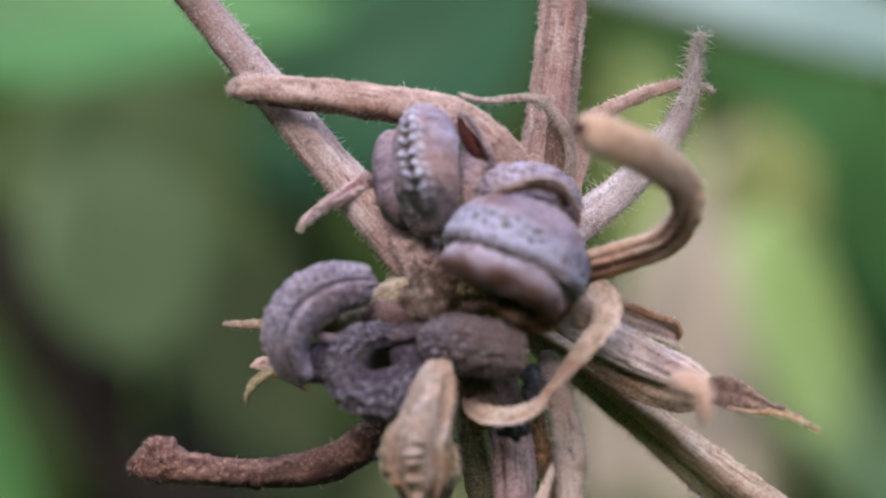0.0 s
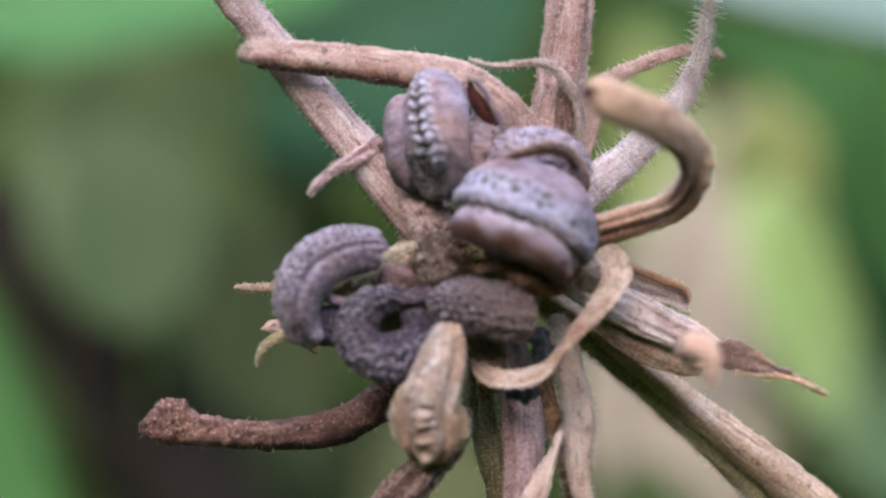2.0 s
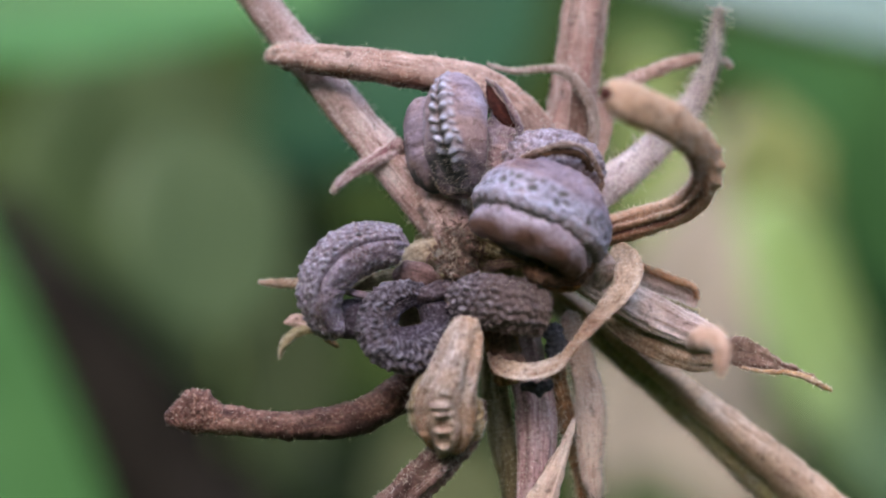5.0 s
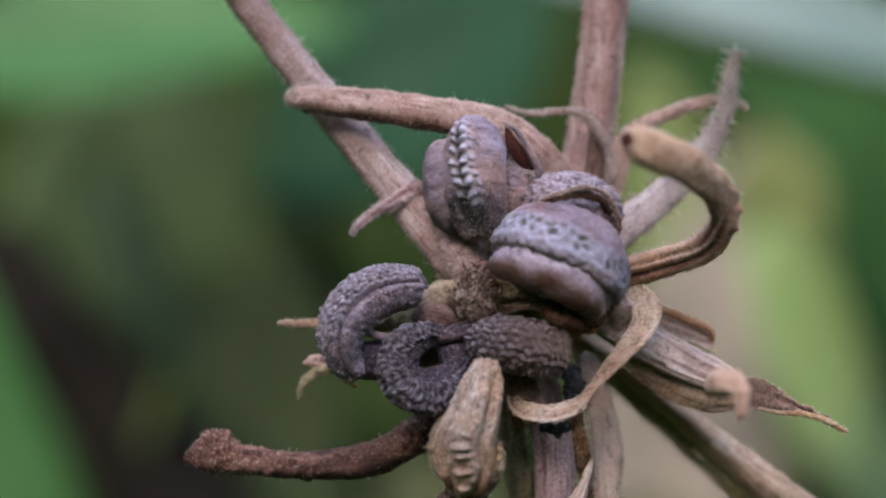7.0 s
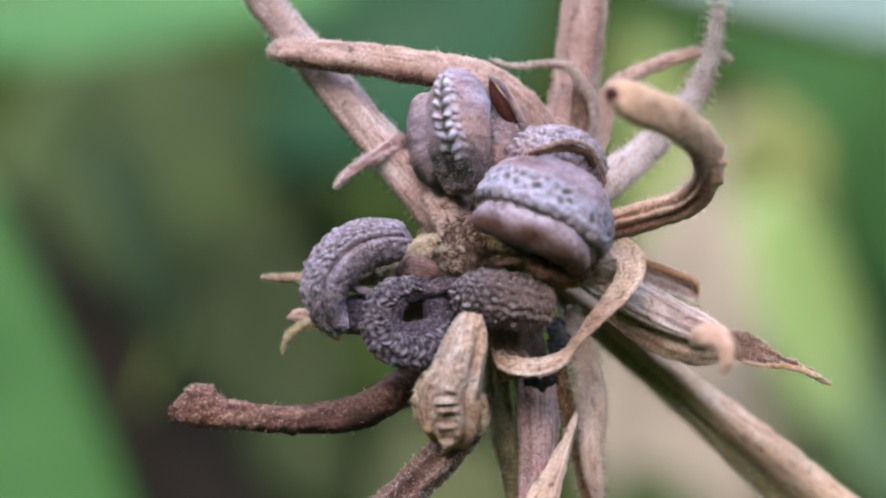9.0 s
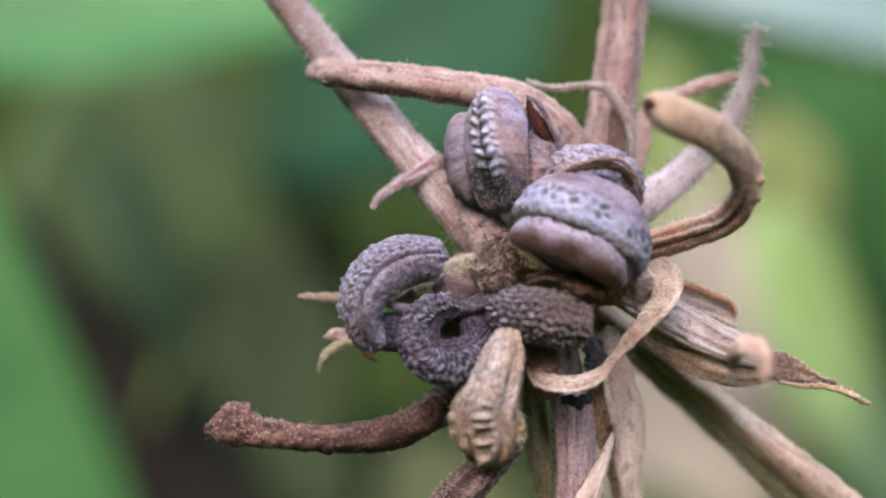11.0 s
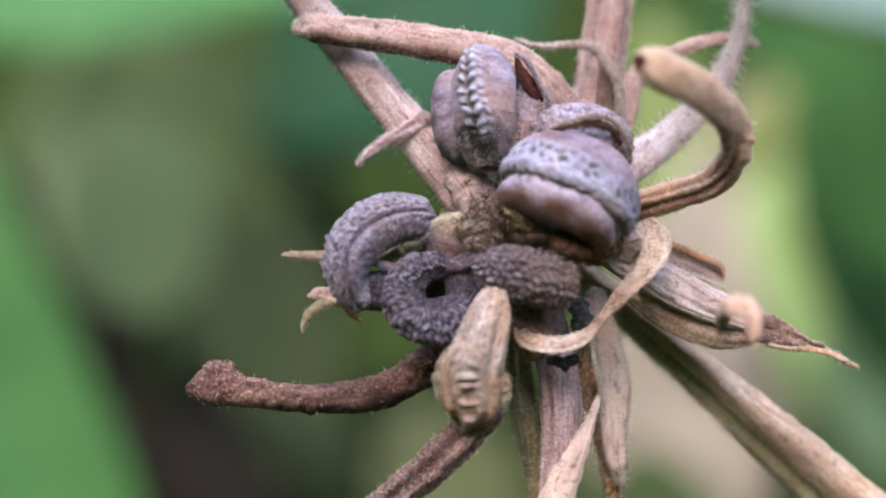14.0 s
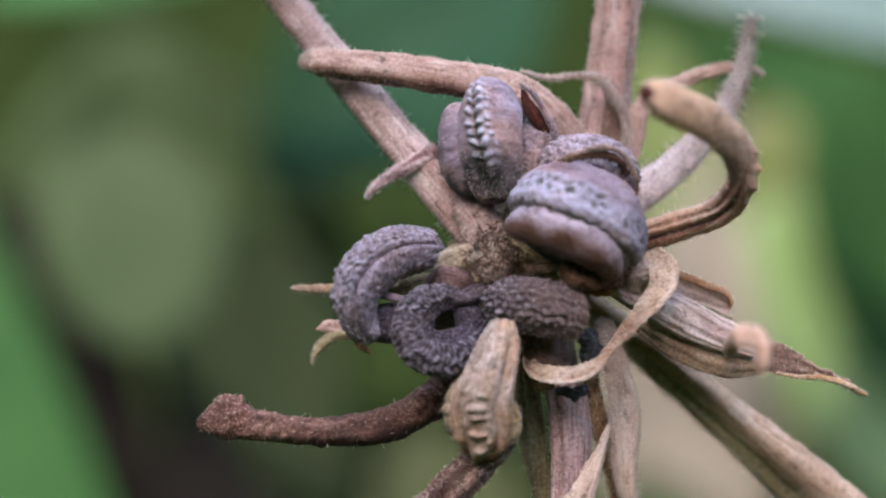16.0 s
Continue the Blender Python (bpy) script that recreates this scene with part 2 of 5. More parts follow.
# ---- mesh tools, in millimetres ----
def mesh_from(name, verts, faces, mat, parent=None, label="", uvs=None, smooth=True, tint=None, knob=None):
    me = bpy.data.meshes.new(name)
    me.from_pydata([tuple(v) for v in np.asarray(verts) * 0.001], [], faces)
    if uvs is not None:
        lay = me.uv_layers.new(name="UVMap")
        idx = np.empty(len(me.loops), np.int32)
        me.loops.foreach_get("vertex_index", idx)
        lay.data.foreach_set("uv", np.asarray(uvs, np.float32)[idx].ravel())
    if tint is not None:
        me.attributes.new("tint", "FLOAT", "POINT").data.foreach_set("value", np.asarray(tint, np.float32).ravel())
    if knob is not None:
        me.attributes.new("knob", "FLOAT", "POINT").data.foreach_set("value", np.asarray(knob, np.float32).ravel())
    me.polygons.foreach_set("use_smooth", [smooth] * len(me.polygons))
    me.materials.append(mat)
    me.update()
    ob = new(name, me)
    ob.parent = parent
    return tagged(ob, label)


def lumps(p, size, seed):
    """Smooth random waves of about that size, -1 to 1."""
    r = np.random.RandomState(seed)
    k = r.normal(size=(14, 3))
    k *= (r.uniform(0.6, 1.6, 14) / np.linalg.norm(k, axis=1) * 2 * np.pi / size)[:, None]
    return np.sin(p @ k.T + r.uniform(0, 6.28, 14)).sum(-1) / 14 ** 0.5 / 1.4


def spline(rows, n):
    c = np.array(rows, float)
    c = np.vstack([2 * c[0] - c[1], c, 2 * c[-1] - c[-2]])
    s = np.linspace(0, len(rows) - 1, n)
    i = np.minimum(s.astype(int), len(rows) - 2)
    f = (s - i)[:, None]
    a, b, d, e = c[i], c[i + 1], c[i + 2], c[i + 3]
    return 0.5 * (2 * b + (d - a) * f + (2 * a - 5 * b + 4 * d - e) * f ** 2 + (3 * b - a - 3 * d + e) * f ** 3)


def frames(p, facing):
    t = np.gradient(p, axis=0)
    t /= np.linalg.norm(t, axis=1)[:, None] + 1e-9
    nrm, cur = [], np.array(facing, float)
    for v in t:
        cur = cur - v * (cur @ v)
        cur /= np.linalg.norm(cur) + 1e-9
        nrm.append(cur)
    nrm = np.array(nrm)
    return t, np.cross(nrm, t), nrm


def grid_faces(n, m):
    f = [(i * m + j, i * m + (j + 1) % m, (i + 1) * m + (j + 1) % m, (i + 1) * m + j)
         for i in range(n - 1) for j in range(m)]
    return f + [tuple(range(m))[::-1], tuple(range((n - 1) * m, n * m))]


def sweep(name, rows, mat, parent, label="", n=60, m=24, relief=None, cap=(0.04, 0.04), facing=(0, 0, 1),
          rough=0.05, size=1.2, seed=1, fuzz=0, fuzz_len=0.45, thick=0.012, twist=0.0, power=1.0, grit=0.0, tint=None, tip_paint=None):
    """A tube or strap along rows of x, y, z, half width, half thickness; relief(u, a) lifts its skin."""
    c = spline(rows, n)
    p, w, h = c[:, :3], np.abs(c[:, 3:4]) + 0.01, np.abs(c[:, 4:5]) + 0.01
    t, side, nrm = frames(p, facing)
    u = np.linspace(0, 1, n)[:, None]
    e = 1.0
    if cap[0]:
        q = np.clip(u / cap[0], 0.02, 1)
        e = e * np.sqrt(q * (2 - q))
    if cap[1]:
        q = np.clip((1 - u) / cap[1], 0.02, 1)
        e = e * np.sqrt(q * (2 - q))
    a = np.linspace(0, 2 * np.pi, m, endpoint=False)[None]
    tw = twist * u
    ca, sa = np.cos(a), np.sin(a)
    ca, sa = np.sign(ca) * np.abs(ca) ** power, np.sign(sa) * np.abs(sa) ** power
    x, y = ca * w * e, sa * h * e
    x, y = x * np.cos(tw) - y * np.sin(tw), x * np.sin(tw) + y * np.cos(tw)
    off = x[..., None] * side[:, None] + y[..., None] * nrm[:, None]
    out = np.cos(a)[..., None] * (h * side)[:, None] + np.sin(a)[..., None] * (w * nrm)[:, None]
    out /= np.linalg.norm(out, axis=-1)[..., None] + 1e-9
    v = p[:, None] + off
    d = rough * (lumps(v, size, seed) + 0.6 * lumps(v, size * 0.35, seed + 7))
    d = d + grit * (np.maximum(lumps(v, 0.32, seed + 3), -0.6) + 0.6 * lumps(v, 0.17, seed + 5))
    # the higher the relief, the paler the skin is painted, as if lit
    tip_light = None
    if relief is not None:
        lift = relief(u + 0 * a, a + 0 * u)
        d, tip_light = d + lift, np.clip((lift - 0.03) / 0.16, 0, 1)
    if tip_paint is not None:
        tip_light = tip_paint(u + 0 * a, a + 0 * u)
    v = v + out * (d * e)[..., None]
    shade = None if tint is None else np.clip(tint(u + 0 * a, a + 0 * u) * (0.9 + 0.3 * lumps(v, 1.5, seed + 2)), 0, 1)
    length = np.r_[0, np.cumsum(np.linalg.norm(np.diff(p, axis=0), axis=1))]
    uv = np.stack([length[:, None] + 0 * a, a / 6.283 * 2 * np.pi * np.mean(w) + 0 * u], -1)
    ob = mesh_from(name, v.reshape(-1, 3), grid_faces(n, m), mat, parent, label, uv.reshape(-1, 2), tint=shade, knob=tip_light)
    if fuzz:
        hairs(v, out, fuzz, fuzz_len, seed, ob, thick)
    return ob


def hairs(v, out, count, length, seed, parent, thick=0.012):
    """Short tapering hairs on a swept skin, one object of many."""
    r = np.random.RandomState(seed + 99)
    n, m = v.shape[:2]
    vs, fs = [], []
    for _ in range(int(count * 6)):
        i, j = r.randint(1, n - 1), r.randint(m)
        b, d = v[i, j], out[i, j]
        d = d + r.normal(0, 0.55, 3)
        d /= np.linalg.norm(d)
        s = np.cross(d, r.normal(size=3))
        s /= np.linalg.norm(s)
        q = np.cross(d, s)
        ln, wd = length * r.choice((0.35, 0.5, 0.7, 1.0)) * r.uniform(0.7, 1.1), thick * r.uniform(0.7, 1.5)
        bend = r.normal(0, 0.18, 3) * ln
        k = len(vs)
        ang = (0, 2.09, 4.19)
        vs += [b + wd * (math.cos(g) * s + math.sin(g) * q) - 0.03 * d for g in ang]
        vs += [b + d * ln * 0.55 + bend * 0.4 + 0.6 * wd * (math.cos(g) * s + math.sin(g) * q) for g in ang]
        vs.append(b + d * ln + bend)
        for g in range(3):
            h = (g + 1) % 3
            fs += [(k + g, k + h, k + 3 + h, k + 3 + g), (k + 3 + g, k + 3 + h, k + 6)]
    ob = mesh_from("fuzz", np.array(vs), fs, FUZZ, parent, "fine pale hairs")
    tagged(ob, kind="stuff")


def lathe(name, centre, axis, profile, mat, parent, label="", n=70, m=72, relief=None, stretch=(1, 1),
          facing=(0, 0, 1), rough=0.05, size=1.2, seed=1, tint=None, grit=0.0, cut=None, tip_paint=None, fuzz=0, fuzz_len=0.2):
    """A hull turned about an axis; profile rows of distance along the axis and radius."""
    pr = spline(profile, n)
    ax = np.array(axis, float)
    ax /= np.linalg.norm(ax)
    nr = np.array(facing, float)
    nr -= ax * (nr @ ax)
    nr /= np.linalg.norm(nr)
    sd = np.cross(nr, ax)
    u, a = np.linspace(0, 1, n)[:, None], np.linspace(0, 2 * np.pi, m, endpoint=False)[None]
    dirs = np.cos(a)[..., None] * sd * stretch[0] + np.sin(a)[..., None] * nr * stretch[1]
    rad = np.maximum(pr[:, 1:2], 0.01)
    v = np.array(centre) + pr[:, 0][:, None, None] * ax + rad[..., None] * dirs
    tp = np.gradient(pr, axis=0)
    tp /= np.linalg.norm(tp, axis=1)[:, None] + 1e-9
    out = tp[:, 0][:, None, None] * dirs - tp[:, 1][:, None, None] * ax
    d = rough * (lumps(v, size, seed) + 0.6 * lumps(v, size * 0.35, seed + 7))
    # height in the relief becomes painted lightness on the knobs
    tip_light = None
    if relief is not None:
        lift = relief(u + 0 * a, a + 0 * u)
        d, tip_light = d + lift, np.clip((lift - 0.03) / 0.2, 0, 1)
    if tip_paint is not None:
        tip_light = tip_paint(u + 0 * a, a + 0 * u)
    d = d + grit * (np.maximum(lumps(v, 0.3, seed + 3), -0.6) + 0.5 * lumps(v, 0.16, seed + 5))
    v = v + out * (d * np.minimum(1, rad / 0.5))[..., None]
    if cut is not None:
        v[..., 0] = np.minimum(v[..., 0], cut + 0.04 * lumps(v, 0.8, seed))
    shade = None if tint is None else np.clip(tint(u + 0 * a, a + 0 * u) * (0.85 + 0.5 * lumps(v, 0.9, seed + 2)), 0, 1)
    uv = np.stack([a * np.mean(rad) + 0 * u, u * 6 + 0 * a], -1)
    ob = mesh_from(name, v.reshape(-1, 3), grid_faces(n, m), mat, parent, label, uv.reshape(-1, 2), tint=shade, knob=tip_light)
    if fuzz:
        hairs(v[int(0.55 * n):int(0.9 * n)], out[int(0.55 * n):int(0.9 * n)], fuzz, fuzz_len, seed, ob, 0.009)
    return ob


def gauss(x, c, s):
    return np.exp(-((x - c) / s) ** 2)


def knobs(x, y, sharp=1.5):
    """Uneven rows of knobs, set off by half a step in every other row; x and y count knobs."""
    x = x + 0.16 * np.sin(2.3 * y + 1.7 * x) + 0.10 * np.sin(5.1 * y)
    y = y + 0.18 * np.sin(1.9 * x + 0.7) + 0.08 * np.sin(4.3 * x)
    row = np.floor(y)
    x = x + 0.5 * (row % 2) + 0.13 * np.sin(row * 7.1)
    cell = np.floor(x + 0.5)
    tall = 0.45 + 0.75 * (np.sin(cell * 12.9898 + row * 78.233) * 43758.5453 % 1.0)
    across, along = 2 * np.abs(x - cell), 2 * np.abs(y - row - 0.5)
    return tall * np.clip(1.05 - across ** 1.4 - along ** 1.4, 0, 1) ** (0.6 * sharp)


# ---- the dried seed head ----
head = tagged(new("dried_seed_head"), "dried brown marigold seed head with curled knobbly seeds and hairy bracts", "seed head")

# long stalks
# reddish towards the upper end; lower side darkened in the colour
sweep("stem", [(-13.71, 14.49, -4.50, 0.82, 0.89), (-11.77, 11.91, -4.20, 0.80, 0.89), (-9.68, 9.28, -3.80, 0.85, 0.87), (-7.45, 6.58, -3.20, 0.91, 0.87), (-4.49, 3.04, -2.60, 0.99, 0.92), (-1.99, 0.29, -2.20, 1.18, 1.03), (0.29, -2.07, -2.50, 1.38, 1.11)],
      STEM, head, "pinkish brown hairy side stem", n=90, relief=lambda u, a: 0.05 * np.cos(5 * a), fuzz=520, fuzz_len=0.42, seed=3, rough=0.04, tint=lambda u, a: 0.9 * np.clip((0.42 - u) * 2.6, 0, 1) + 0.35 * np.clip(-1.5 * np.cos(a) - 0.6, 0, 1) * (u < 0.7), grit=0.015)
sweep("stem", [(6.04, 15.81, -6.00, 1.09, 0.93), (5.62, 10.30, -5.40, 1.05, 0.92), (5.20, 6.76, -5.00, 1.08, 0.92), (4.66, 3.77, -4.40, 1.23, 0.96), (3.09, 0.56, -4.00, 1.39, 1.07)],
      MAUVE, head, "ribbed mauve brown stem", n=80, m=40, relief=lambda u, a: 0.10 * np.cos(6 * a), fuzz=700, fuzz_len=0.26, seed=4, rough=0.05, grit=0.02, tint=lambda u, a: 0.75 * gauss(a, 1.15, 0.24) + 0.55 * gauss(a, 2.25, 0.14) + 0.4 * gauss(a, 0.55, 0.12))
sweep("main_stem", [(3.98, -4.07, -5.00, 0.32, 0.65), (6.57, -6.19, -5.40, 0.41, 0.76), (11.40, -10.17, -6.20, 0.60, 0.93), (15.86, -14.02, -6.80, 0.89, 1.15), (22.72, -19.75, -8.00, 1.04, 1.28), (31.68, -27.23, -10.00, 1.16, 1.36), (42, -85, -30, 1.6, 1.6), (44, -205, -76, 1.8, 1.8)],
      MOSSY, head, "straight main stem with a dull greenish side", n=160, relief=lambda u, a: 0.06 * np.cos(5 * a), fuzz=2200, fuzz_len=0.45, seed=5)
sweep("stem_ridge", [(3.97, -3.40, -4.60, 0.33, 0.43), (6.65, -5.39, -4.60, 0.45, 0.54), (11.24, -9.01, -4.90, 0.65, 0.70), (15.91, -12.75, -5.50, 0.96, 0.92), (23.08, -18.70, -7.20, 1.19, 1.27), (31.49, -25.89, -9.40, 1.16, 1.13)],
      RIDGE, head, "pale straw ridge along the main stem", n=90, fuzz=300, fuzz_len=0.2, seed=67, relief=lambda u, a: 0.05 * np.cos(4 * a), rough=0.06)
# lower half tinted darker for the shade under the arm; tip darker too
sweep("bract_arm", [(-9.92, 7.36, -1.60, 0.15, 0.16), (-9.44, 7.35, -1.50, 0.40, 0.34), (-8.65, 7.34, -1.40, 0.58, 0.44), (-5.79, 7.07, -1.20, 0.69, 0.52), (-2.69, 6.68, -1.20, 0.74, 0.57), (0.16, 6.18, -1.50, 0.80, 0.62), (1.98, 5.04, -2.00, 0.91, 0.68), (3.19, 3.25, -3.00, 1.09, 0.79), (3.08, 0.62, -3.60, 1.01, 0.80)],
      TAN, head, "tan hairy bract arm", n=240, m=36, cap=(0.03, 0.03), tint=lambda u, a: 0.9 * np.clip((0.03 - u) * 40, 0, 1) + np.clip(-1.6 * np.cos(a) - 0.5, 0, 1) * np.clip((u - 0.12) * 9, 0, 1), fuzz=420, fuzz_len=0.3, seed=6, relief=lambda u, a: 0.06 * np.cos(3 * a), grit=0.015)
# added dark strip that paints the shade along the arm's underside
sweep("arm_shade_strip", [(-9.19, 6.96, -1.60, 0.25, 0.26), (-5.80, 6.55, -1.30, 0.29, 0.31), (-2.69, 6.14, -1.30, 0.31, 0.34), (0.16, 5.61, -1.60, 0.31, 0.34), (1.72, 4.49, -2.10, 0.34, 0.34)],
      REDDISH, head, "dark reddish strip for the arm's shaded underside", n=160, m=20, fuzz=220, fuzz_len=0.2, seed=83, grit=0.02)
# underside darkened as shade; the other dark stretches are the arm's own
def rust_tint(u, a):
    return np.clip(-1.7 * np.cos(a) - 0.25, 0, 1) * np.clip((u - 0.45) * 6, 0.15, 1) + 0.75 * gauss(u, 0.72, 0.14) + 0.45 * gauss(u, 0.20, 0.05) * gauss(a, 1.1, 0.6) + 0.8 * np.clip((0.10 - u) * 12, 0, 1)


def rust_relief(u, a):
    """Ragged lower edge, and a shallow hollow in the broad end."""
    ragged = np.clip(np.sin(74 * u) + 0.7 * np.sin(131 * u + 1), 0, 2) * np.clip((u - 0.5) * 8, 0, 1)
    return 0.07 * ragged * gauss(a, 3.1, 0.35) - 0.10 * gauss(u, 0.22, 0.05) * gauss(a, 1.3, 0.4)



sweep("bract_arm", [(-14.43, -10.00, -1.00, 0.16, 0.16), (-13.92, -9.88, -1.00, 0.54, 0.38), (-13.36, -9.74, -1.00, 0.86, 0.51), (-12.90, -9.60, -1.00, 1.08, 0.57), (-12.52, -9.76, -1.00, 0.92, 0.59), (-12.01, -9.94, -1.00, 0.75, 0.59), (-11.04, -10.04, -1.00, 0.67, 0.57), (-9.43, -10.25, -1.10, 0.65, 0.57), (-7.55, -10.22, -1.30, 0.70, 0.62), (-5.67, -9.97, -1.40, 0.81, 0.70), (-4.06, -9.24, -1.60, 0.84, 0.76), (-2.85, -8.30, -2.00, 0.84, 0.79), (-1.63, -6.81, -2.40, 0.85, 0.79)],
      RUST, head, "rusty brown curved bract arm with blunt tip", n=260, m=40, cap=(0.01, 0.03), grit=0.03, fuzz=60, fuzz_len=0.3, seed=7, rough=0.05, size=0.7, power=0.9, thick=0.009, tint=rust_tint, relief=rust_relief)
def hook_turn(u, a):
    """The angle round the hook, from the side that faces out over the head."""
    return a - np.interp(u, (0, 0.2, 0.4, 0.5, 0.6, 0.7, 0.8, 1.0), (1.57, 1.7, 2.0, 2.34, 2.74, 3.05, 3.33, 3.4))


def hook_relief(u, a):
    b, low = hook_turn(u, a), np.clip((u - 0.52) * 7, 0, 1)
    wool = np.clip(np.sin(90 * u + 5 * a) + np.sin(61 * u - 7 * a), 0, 2) * gauss(u, 0.60, 0.09) * gauss(b, -1.3, 0.7)
    return low * (0.14 * gauss(b, 0.95, 0.3) + 0.10 * gauss(b, 0.28, 0.16) - 0.20 * gauss(b, -0.12, 0.22) - 0.10 * gauss(b, 0.58, 0.10)) + 0.11 * wool


# dark red grooves, and shade painted on the inner side of the bend
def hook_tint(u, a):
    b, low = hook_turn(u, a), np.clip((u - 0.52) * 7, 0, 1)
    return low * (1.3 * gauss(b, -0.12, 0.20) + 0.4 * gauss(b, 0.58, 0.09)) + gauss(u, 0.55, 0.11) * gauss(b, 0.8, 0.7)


# peach tip colour, and high ridges painted paler as if lit
def hook_tip_paint(u, a):
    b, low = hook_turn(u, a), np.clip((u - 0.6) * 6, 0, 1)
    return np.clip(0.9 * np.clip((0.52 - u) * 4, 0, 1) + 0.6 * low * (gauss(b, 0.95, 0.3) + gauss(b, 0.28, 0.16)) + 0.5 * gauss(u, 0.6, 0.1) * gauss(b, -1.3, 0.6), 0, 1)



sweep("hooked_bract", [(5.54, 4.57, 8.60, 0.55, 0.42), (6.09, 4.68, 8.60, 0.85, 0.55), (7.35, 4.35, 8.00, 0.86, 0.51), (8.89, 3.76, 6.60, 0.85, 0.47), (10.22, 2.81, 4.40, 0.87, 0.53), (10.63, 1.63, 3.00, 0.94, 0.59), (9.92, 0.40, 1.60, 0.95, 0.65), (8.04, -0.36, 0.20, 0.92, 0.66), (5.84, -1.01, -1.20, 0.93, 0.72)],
      HOOK, head, "brown hooked bract with woolly back", n=200, m=60, grit=0.025, cap=(0.04, 0.03), fuzz=420, fuzz_len=0.3, seed=8, relief=hook_relief, tint=hook_tint, tip_paint=hook_tip_paint)

# solid dark pad stands for a shadowed recess; nothing is cut out
sweep("hollow", [(5.55, 5.18, 8.90, 0.14, 0.12), (5.59, 4.80, 9.10, 0.31, 0.14), (5.73, 4.38, 8.90, 0.17, 0.12)], SLIT, head, "dark pad for the shaded hollow in the hook's tip", n=16, m=14, seed=66)

# flat bracts behind
sweep("leafy_bract", [(12.07, 10.22, -3.40, 0.11, 0.08), (11.86, 8.76, -3.40, 0.26, 0.13), (11.42, 6.92, -3.50, 0.45, 0.16), (10.56, 5.20, -3.60, 0.61, 0.19), (8.70, 3.08, -3.60, 0.77, 0.24), (6.50, 1.35, -3.20, 0.90, 0.26), (4.63, 0.03, -2.80, 1.05, 0.32)],
      LEAFY, head, "pale grey hairy pointed bract", n=70, cap=(0.02, 0.03), fuzz=300, fuzz_len=0.72, seed=9, rough=0.03, thick=0.02)
sweep("thin_bract", [(12.79, 7.30, -4.40, 0.11, 0.08), (12.33, 7.73, -4.40, 0.16, 0.11), (11.26, 7.79, -4.40, 0.27, 0.13), (9.79, 7.44, -4.40, 0.32, 0.16), (8.04, 6.70, -4.20, 0.37, 0.19), (6.82, 5.75, -4.00, 0.48, 0.21), (6.22, 3.75, -3.80, 0.58, 0.24), (5.46, 1.62, -3.60, 0.64, 0.24)],
      TAN, head, "thin curled brown bract", n=60, cap=(0.02, 0.03), fuzz=200, fuzz_len=0.29, seed=10)
sweep("thin_bract", [(0.65, 7.14, -2.00, 0.05, 0.05), (1.96, 6.83, -2.00, 0.14, 0.08), (3.52, 6.98, -2.20, 0.16, 0.08), (4.49, 6.87, -2.40, 0.22, 0.08), (5.16, 6.25, -2.70, 0.25, 0.11), (5.71, 5.47, -2.90, 0.25, 0.11), (5.97, 4.48, -3.20, 0.25, 0.11), (5.92, 3.30, -3.40, 0.22, 0.11)],
      PALE, head, "thin dry curled bract", n=110, cap=(0.02, 0.03), fuzz=260, fuzz_len=0.22, seed=11, rough=0.02, size=0.8)
# brown piece put in for the shadow inside the thin bract's fold
sweep("fold_shade", [(5.01, 6.59, -3.30, 0.11, 0.08), (5.25, 5.77, -3.40, 0.39, 0.11), (5.33, 4.68, -3.50, 0.55, 0.14), (5.19, 3.35, -3.60, 0.55, 0.14)],
      BROWN, head, "brown piece for the shadowed inner side of the fold", n=50, m=20, fuzz=60, fuzz_len=0.15, seed=82, rough=0.03)
sweep("small_bract", [(-6.55, 0.73, -0.90, 0.08, 0.09), (-6.37, 1.16, -0.90, 0.18, 0.13), (-5.66, 1.77, -1.10, 0.26, 0.18), (-4.46, 2.55, -1.40, 0.36, 0.19), (-3.17, 3.32, -2.00, 0.49, 0.22)],
      LILAC, head, "short mauve bract tip", n=90, fuzz=160, fuzz_len=0.2, seed=12, grit=0.02, m=30, cap=(0.02, 0.04))
sweep("small_bract", [(-10.19, -3.47, -2.00, 0.05, 0.05), (-9.23, -3.49, -2.00, 0.18, 0.10), (-8.20, -3.45, -2.20, 0.24, 0.13), (-5.88, -3.39, -2.60, 0.26, 0.16), (-2.21, -2.87, -3.00, 0.32, 0.16)],
      PAPERY, head, "slim straw bract", n=40, fuzz=60, fuzz_len=0.18, seed=13, cap=(0.01, 0.04))
sweep("small_bract", [(-9.09, -7.19, -1.60, 0.05, 0.05), (-8.90, -6.46, -1.60, 0.16, 0.10), (-8.27, -5.85, -1.80, 0.23, 0.10), (-7.16, -5.62, -2.20, 0.26, 0.13), (-4.84, -5.36, -2.80, 0.32, 0.16)],
      OLIVE, head, "small curled greenish bract", n=40, fuzz=40, fuzz_len=0.18, seed=14, cap=(0.01, 0.04))
sweep("small_bract", [(-8.92, -5.42, -2.00, 0.10, 0.08), (-8.24, -5.27, -2.00, 0.31, 0.10), (-7.17, -5.34, -2.40, 0.42, 0.13), (-4.85, -5.24, -3.00, 0.37, 0.13)],
      MAUVE, head, "small mauve bract scrap", n=30, seed=15)
sweep("small_bract", [(-6.25, -6.59, -2.60, 0.05, 0.05), (-6.77, -6.17, -2.60, 0.18, 0.08), (-7.24, -5.62, -2.60, 0.21, 0.08)], AMBER, head, "small amber scrap", n=24, seed=16)

